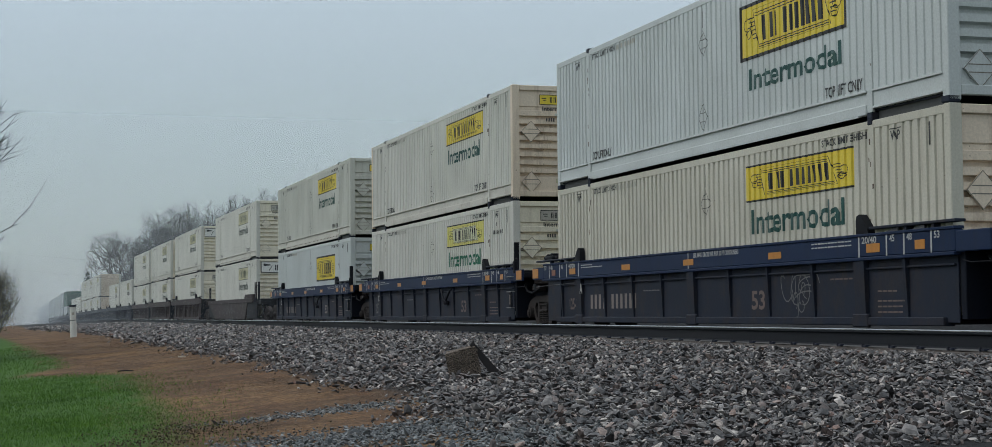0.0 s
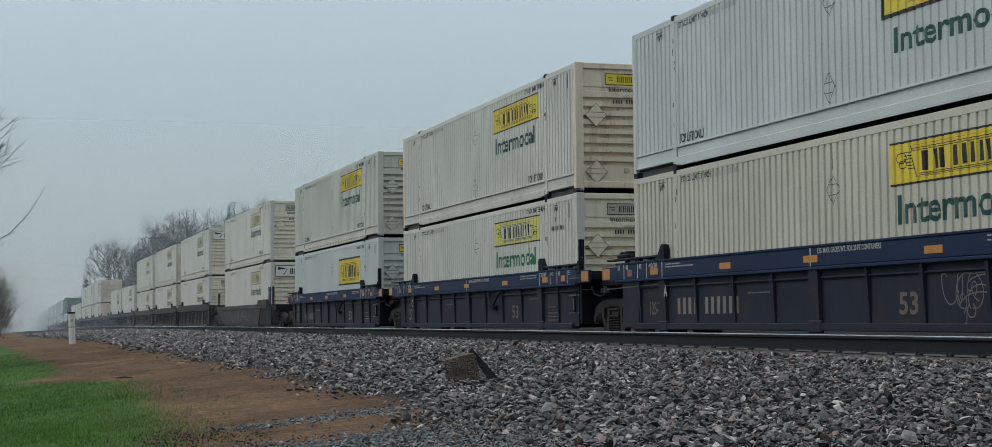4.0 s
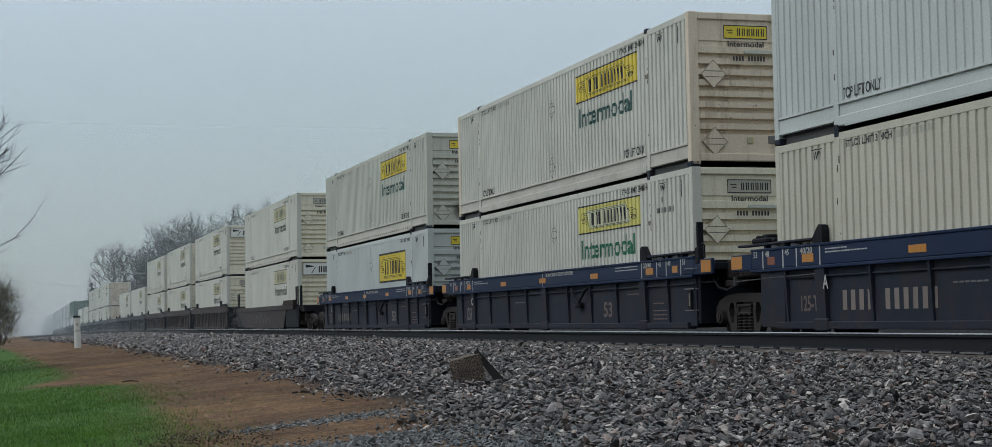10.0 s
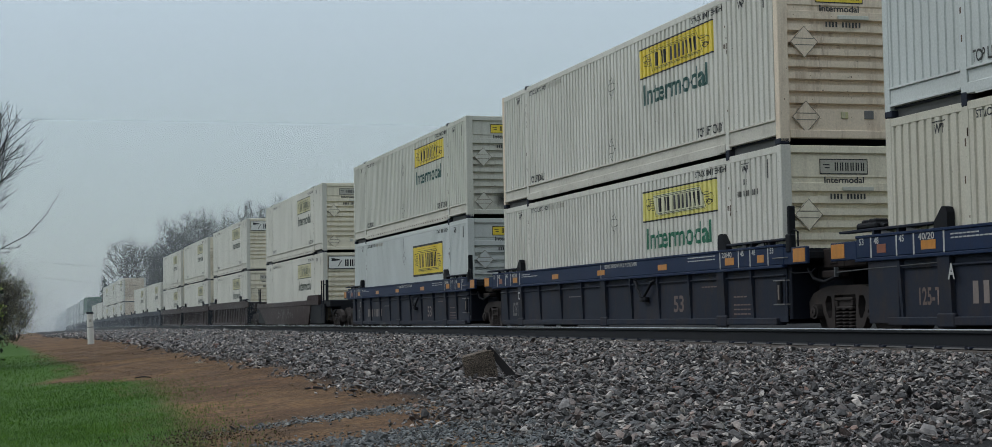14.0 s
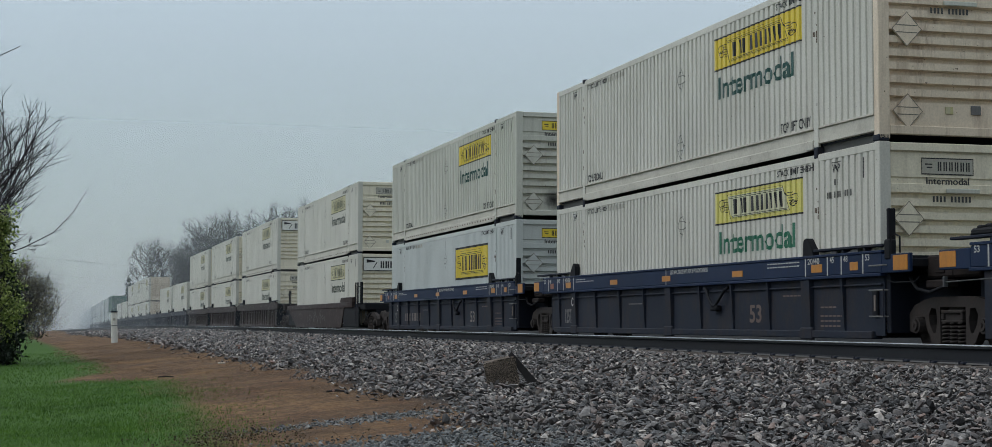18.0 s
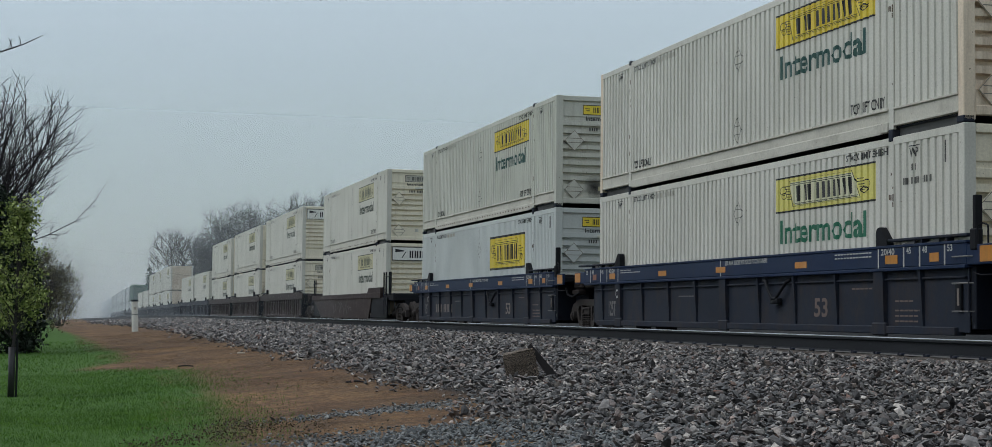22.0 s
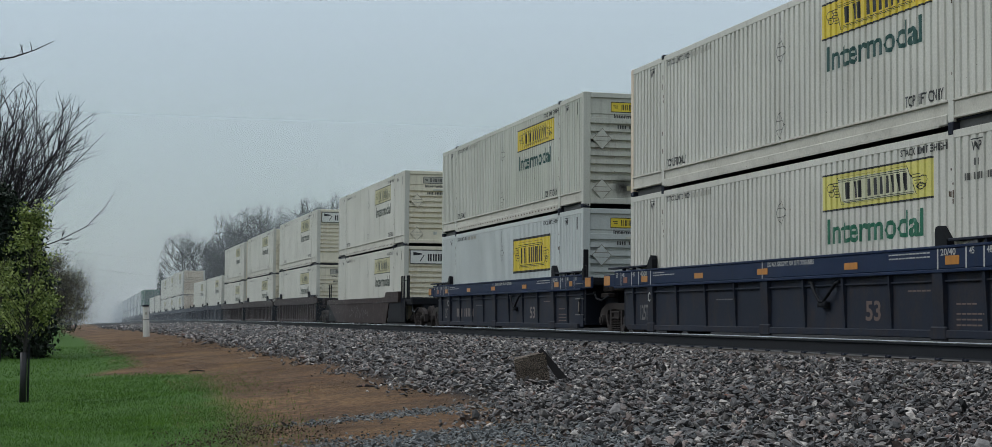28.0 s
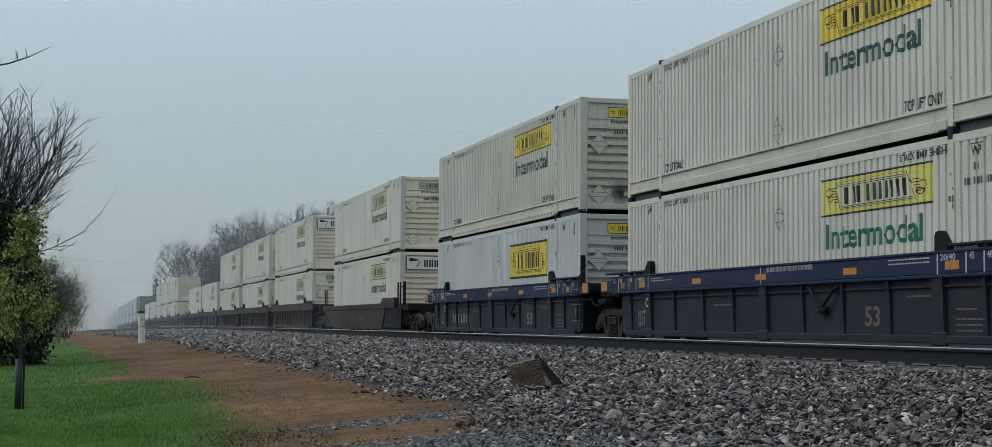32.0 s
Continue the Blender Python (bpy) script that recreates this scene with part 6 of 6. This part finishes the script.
def vase_tree():
    """A bare tree of many straight ascending stems."""
    x, y = -1.9, 36.0
    e = thing("vase_tree", "bare multi-stemmed tree with a dense fan of twigs", "tree", at=Matrix.Translation((x, y, ground_z(x, y) - 0.03)))
    rng = random.Random(17)
    part("trunk", Build().tube([(0, 0, 0), (0.03, 0, 1.2), (0, 0, 2.5)], [0.16, 0.13, 0.12], 10), BARK, e, smooth=True)
    b = Build()

    def shoot(p, d, length, r, depth, bend=0.10):
        """A nearly straight stem that turns slowly upward and puts out side shoots."""
        pts, dd, q = [Vector(p)], Vector(d), Vector(p)
        for i in range(4):
            dd = (dd + Vector((rng.gauss(0, 0.07), rng.gauss(0, 0.07), bend * rng.uniform(0.2, 1.2)))).normalized()
            q = q + dd * (length / 4)
            pts.append(q.copy())
        b.tube(pts, [max(r * (1 - 0.17 * i), 0.0042) for i in range(5)], 4 if depth > 1 else 3, False)
        if depth == 0:
            return
        for i in range(6 if depth == 2 else 4):
            k = rng.uniform(0.15, 0.95) * 4
            j = min(3, int(k))
            at, ax = pts[j].lerp(pts[j + 1], k - j), (pts[j + 1] - pts[j]).normalized()
            side = ax.cross(Vector((rng.gauss(0, 1), rng.gauss(0, 1), rng.gauss(0, 1)))).normalized()
            w = rng.uniform(0.35, 0.75)
            shoot(at, (ax + side * w).normalized(), length * rng.uniform(0.3, 0.5) * (1.25 - 0.12 * k), r * 0.55, depth - 1, 0.06)

    for i in range(66):
        a = rng.uniform(0, 6.28)
        lean = rng.uniform(0.12, 1.15)
        shoot((0.16 * math.cos(a), 0.16 * math.sin(a), rng.uniform(1.5, 2.4)), Vector((math.cos(a) * lean, math.sin(a) * lean, 1)).normalized(), rng.uniform(2.7, 3.9) * (1 - 0.12 * lean), rng.uniform(0.018, 0.028), 2)
    b.v = [(px, py, pz if pz < 5.4 else 5.4 + 0.55 * (pz - 5.4)) for px, py, pz in b.v]
    part("crown", b, TWIG, e, "bare dark upright stems")
    b = Build()
    arch = [(0.1, 0, 1.6), (0.8, 0, 2.15), (1.53, 0, 2.44), (2.1, 0, 2.75), (2.5, 0, 3.2), (2.85, 0, 3.8)]
    b.tube(arch, [0.018, 0.015, 0.012, 0.009, 0.006, 0.004], 5)
    for i in range(20):
        k = 0.8 + 4.0 * rng.random() ** 1.8
        j = int(k)
        at, ax = Vector(arch[j]).lerp(Vector(arch[j + 1]), k - j), (Vector(arch[j + 1]) - Vector(arch[j])).normalized()
        side = ax.cross(Vector((rng.gauss(0, 0.4), rng.choice((-1, 1)), rng.gauss(0, 0.4)))).normalized()
        shoot(at, (ax + side * rng.uniform(0.5, 0.9)).normalized(), rng.uniform(0.2, 0.6) * (1.2 - 0.2 * k), 0.006, 1 if k < 2.5 else 0, 0.05)
    part("low_branch", b, TWIG, e, "long arching branch")
    t = Build()
    t.tube([(-0.1, 0, 1.9), (-0.9, -0.3, 4.2), (-0.8, -0.4, 5.9), (0.1, -0.4, 6.36), (0.55, -0.4, 6.46), (0.95, -0.4, 6.62), (1.36, -0.4, 6.84)], [0.05, 0.04, 0.03, 0.022, 0.018, 0.012, 0.006], 5)
    for x0, z0, x1, z1 in ((0.3, 6.4, 0.38, 6.56), (0.62, 6.48, 0.72, 6.72), (0.72, 6.54, 0.66, 6.74), (0.9, 6.6, 0.86, 6.8), (0.15, 6.37, 0.05, 6.5)):
        t.tube([(x0, -0.4, z0), ((x0 + x1) / 2 + 0.02, -0.4, (z0 + z1) / 2), (x1, -0.4, z1)], [0.012, 0.009, 0.006], 4)
    t.v = [(px, py, pz - 0.2 * min(1, pz / 4)) for px, py, pz in t.v]
    part("top_branch", t, TWIG, e, "budding branch reaching out over the top")


vase_tree()


def utility_pole(x, y, h):
    e = thing("utility_pole", "weathered wooden utility pole in the mist", "utility pole", "utility poles", Matrix.Translation((x, y, ground_z(x, y) - 0.1)))
    part("pole", Build().tube([(0, 0, 0), (0, 0, h)], [0.15, 0.11], 10), BARK, e)
    part("crossarm", Build().bevel_box(-0.06, 0.06, -1.1, 1.1, h - 0.45, h - 0.3, 0.01), BARK, e)


def wires():
    for za, zb in ((7.7, 6.3), (6.2, 4.0)):
        e = thing("overhead_wire", "thin overhead utility wire between two poles", "cable", "overhead wires")
        pts = [(-6 + 3.2 * i, 180 + 2.5 * i, za + (zb - za) * i / 10 - 0.25 * (1 - ((i - 5) / 5) ** 2)) for i in range(11)]
        part("wire", Build().tube(pts, 0.014, 4), STENCIL_PALE, e)
    utility_pole(-6, 180, 9.2)
    utility_pole(26, 205, 7.6)


wires()


def lay_grass():
    rng = np.random.default_rng(2)
    vs, fs, n0 = [], [], 0
    groups = ((9.5, 14, 80000, 0.005, 0.016), (14, 22, 80000, 0.007, 0.018), (22, 45, 36000, 0.013, 0.024))
    out_v = []
    for y0, y1, n, w, h in groups:
        y = rng.uniform(y0, y1, n)
        x = rng.uniform(-0.14, 0.15, n) * y - 0.0
        edge = np.interp(y, *LAWN) + 0.12 * np.sin(y * 2.3) + rng.normal(0, 0.36 if y0 < 20 else 0.15, n)
        k = x < edge
        x, y = x[k], y[k]
        m = len(x)
        a = rng.uniform(0, 6.28, m)
        hh = h * rng.lognormal(0, 0.35, m) * (1.0 + 0.2 * np.sin(x * 5.1 + 1.3 * np.sin(y * 2.1)) * np.sin(y * 3.3 + np.sin(x * 4.0)))
        z = ground_zs(x, y) - 0.005
        p0 = np.stack([x - np.cos(a) * w / 2, y - np.sin(a) * w / 2, z], 1)
        p1 = np.stack([x + np.cos(a) * w / 2, y + np.sin(a) * w / 2, z], 1)
        p2 = np.stack([x + rng.normal(0, 0.4, m) * hh, y + rng.normal(0, 0.4, m) * hh, z + hh], 1)
        out_v.append(np.stack([p0, p1, p2], 1).reshape(-1, 3))
    v = np.concatenate(out_v)
    f = np.arange(len(v)).reshape(-1, 3)
    ob = new("lawn_grass", raw_mesh("lawn_grass", v, f, leaf_material("grass_blade", (0.034, 0.10, 0.010), (0.115, 0.225, 0.030), 2.2)))
    tagged(ob, "short green lawn grass beside the dirt verge", "grass", "", "stuff")


lay_grass()


def lay_straw():
    """Short dead grass over the brown verge."""
    rng = np.random.default_rng(31)
    out = []
    for y0, y1, n, w, h in ((8.5, 14, 42000, 0.0035, 0.022), (14, 24, 56000, 0.005, 0.028), (24, 50, 34000, 0.010, 0.045)):
        y = rng.uniform(y0, y1, n)
        x = rng.uniform(0.3, 3.3, n)
        k = (x > np.interp(y, *LAWN) - 0.4) & (np.sin(x * 3.1 + y * 0.9) + np.sin(x * 1.3 - y * 1.7) + rng.normal(0, 0.8, n) > -0.5)
        x, y = x[k], y[k]
        m = len(x)
        a, b = rng.uniform(0, 6.28, m), rng.uniform(0, 6.28, m)
        hh = h * rng.lognormal(0, 0.4, m)
        z = ground_zs(x, y) - 0.004
        p0 = np.stack([x - np.cos(a) * w / 2, y - np.sin(a) * w / 2, z], 1)
        p1 = np.stack([x + np.cos(a) * w / 2, y + np.sin(a) * w / 2, z], 1)
        p2 = np.stack([x + np.cos(b) * hh * 1.2, y + np.sin(b) * hh * 1.2, z + 0.004 + hh * rng.uniform(0.05, 0.4, m)], 1)
        out.append(np.stack([p0, p1, p2], 1).reshape(-1, 3))
    v = np.concatenate(out)
    ob = new("dead_grass", raw_mesh("dead_grass", v, np.arange(len(v)).reshape(-1, 3), leaf_material("straw", (0.06, 0.034, 0.018), (0.27, 0.175, 0.09), 1.1)))
    tagged(ob, "short dead brown grass on the verge", "grass", "", "stuff")


lay_straw()


def lay_weeds():
    """Dark withered weeds and leaf litter where lawn, dirt and gravel meet."""
    rng = np.random.default_rng(77)
    cs = [((rng.normal(1.15, 0.28), rng.normal(10.5, 0.45), 0.0), 0.06) for _ in range(70)] + [((rng.normal(0.75, 0.15), rng.normal(9.9, 0.25), 0.0), 0.05) for _ in range(25)]
    cs = [((x, y, ground_z(x, y) + 0.02), r) for (x, y, _), r in cs]
    v, f = leaf_cloud(rng, cs, 2200, 0.016)
    v[:, 2] = np.maximum(v[:, 2], ground_zs(v[:, 0], v[:, 1]) - 0.005)
    ob = new("withered_weeds", raw_mesh("withered_weeds", v, f, leaf_material("withered_leaf", (0.02, 0.017, 0.01), (0.10, 0.075, 0.042))))
    tagged(ob, "dark withered weeds at the edge of the gravel", "weeds", "", "stuff")


lay_weeds()


def motions():
    """The train rolls towards the camera and comes to rest; its wheels turn with it."""
    for ob, u, x, z in TRAIN:
        walk(ob, [(t, pose(x, u + s, z)) for t, s in ROLL])
    ts = [0.25 * i for i in range(129)]
    tt, ss = [r[0] for r in ROLL], [r[1] for r in ROLL]
    for b in BOGIES[1:4]:
        for w in b.children:
            if w.name.startswith("wheelset"):
                home = w.location.copy()
                walk(w, [(t, Matrix.Translation(home) @ Matrix.Rotation((ss[0] - float(np.interp(t, tt, ss))) / 0.457, 4, "X")) for t in ts])


motions()
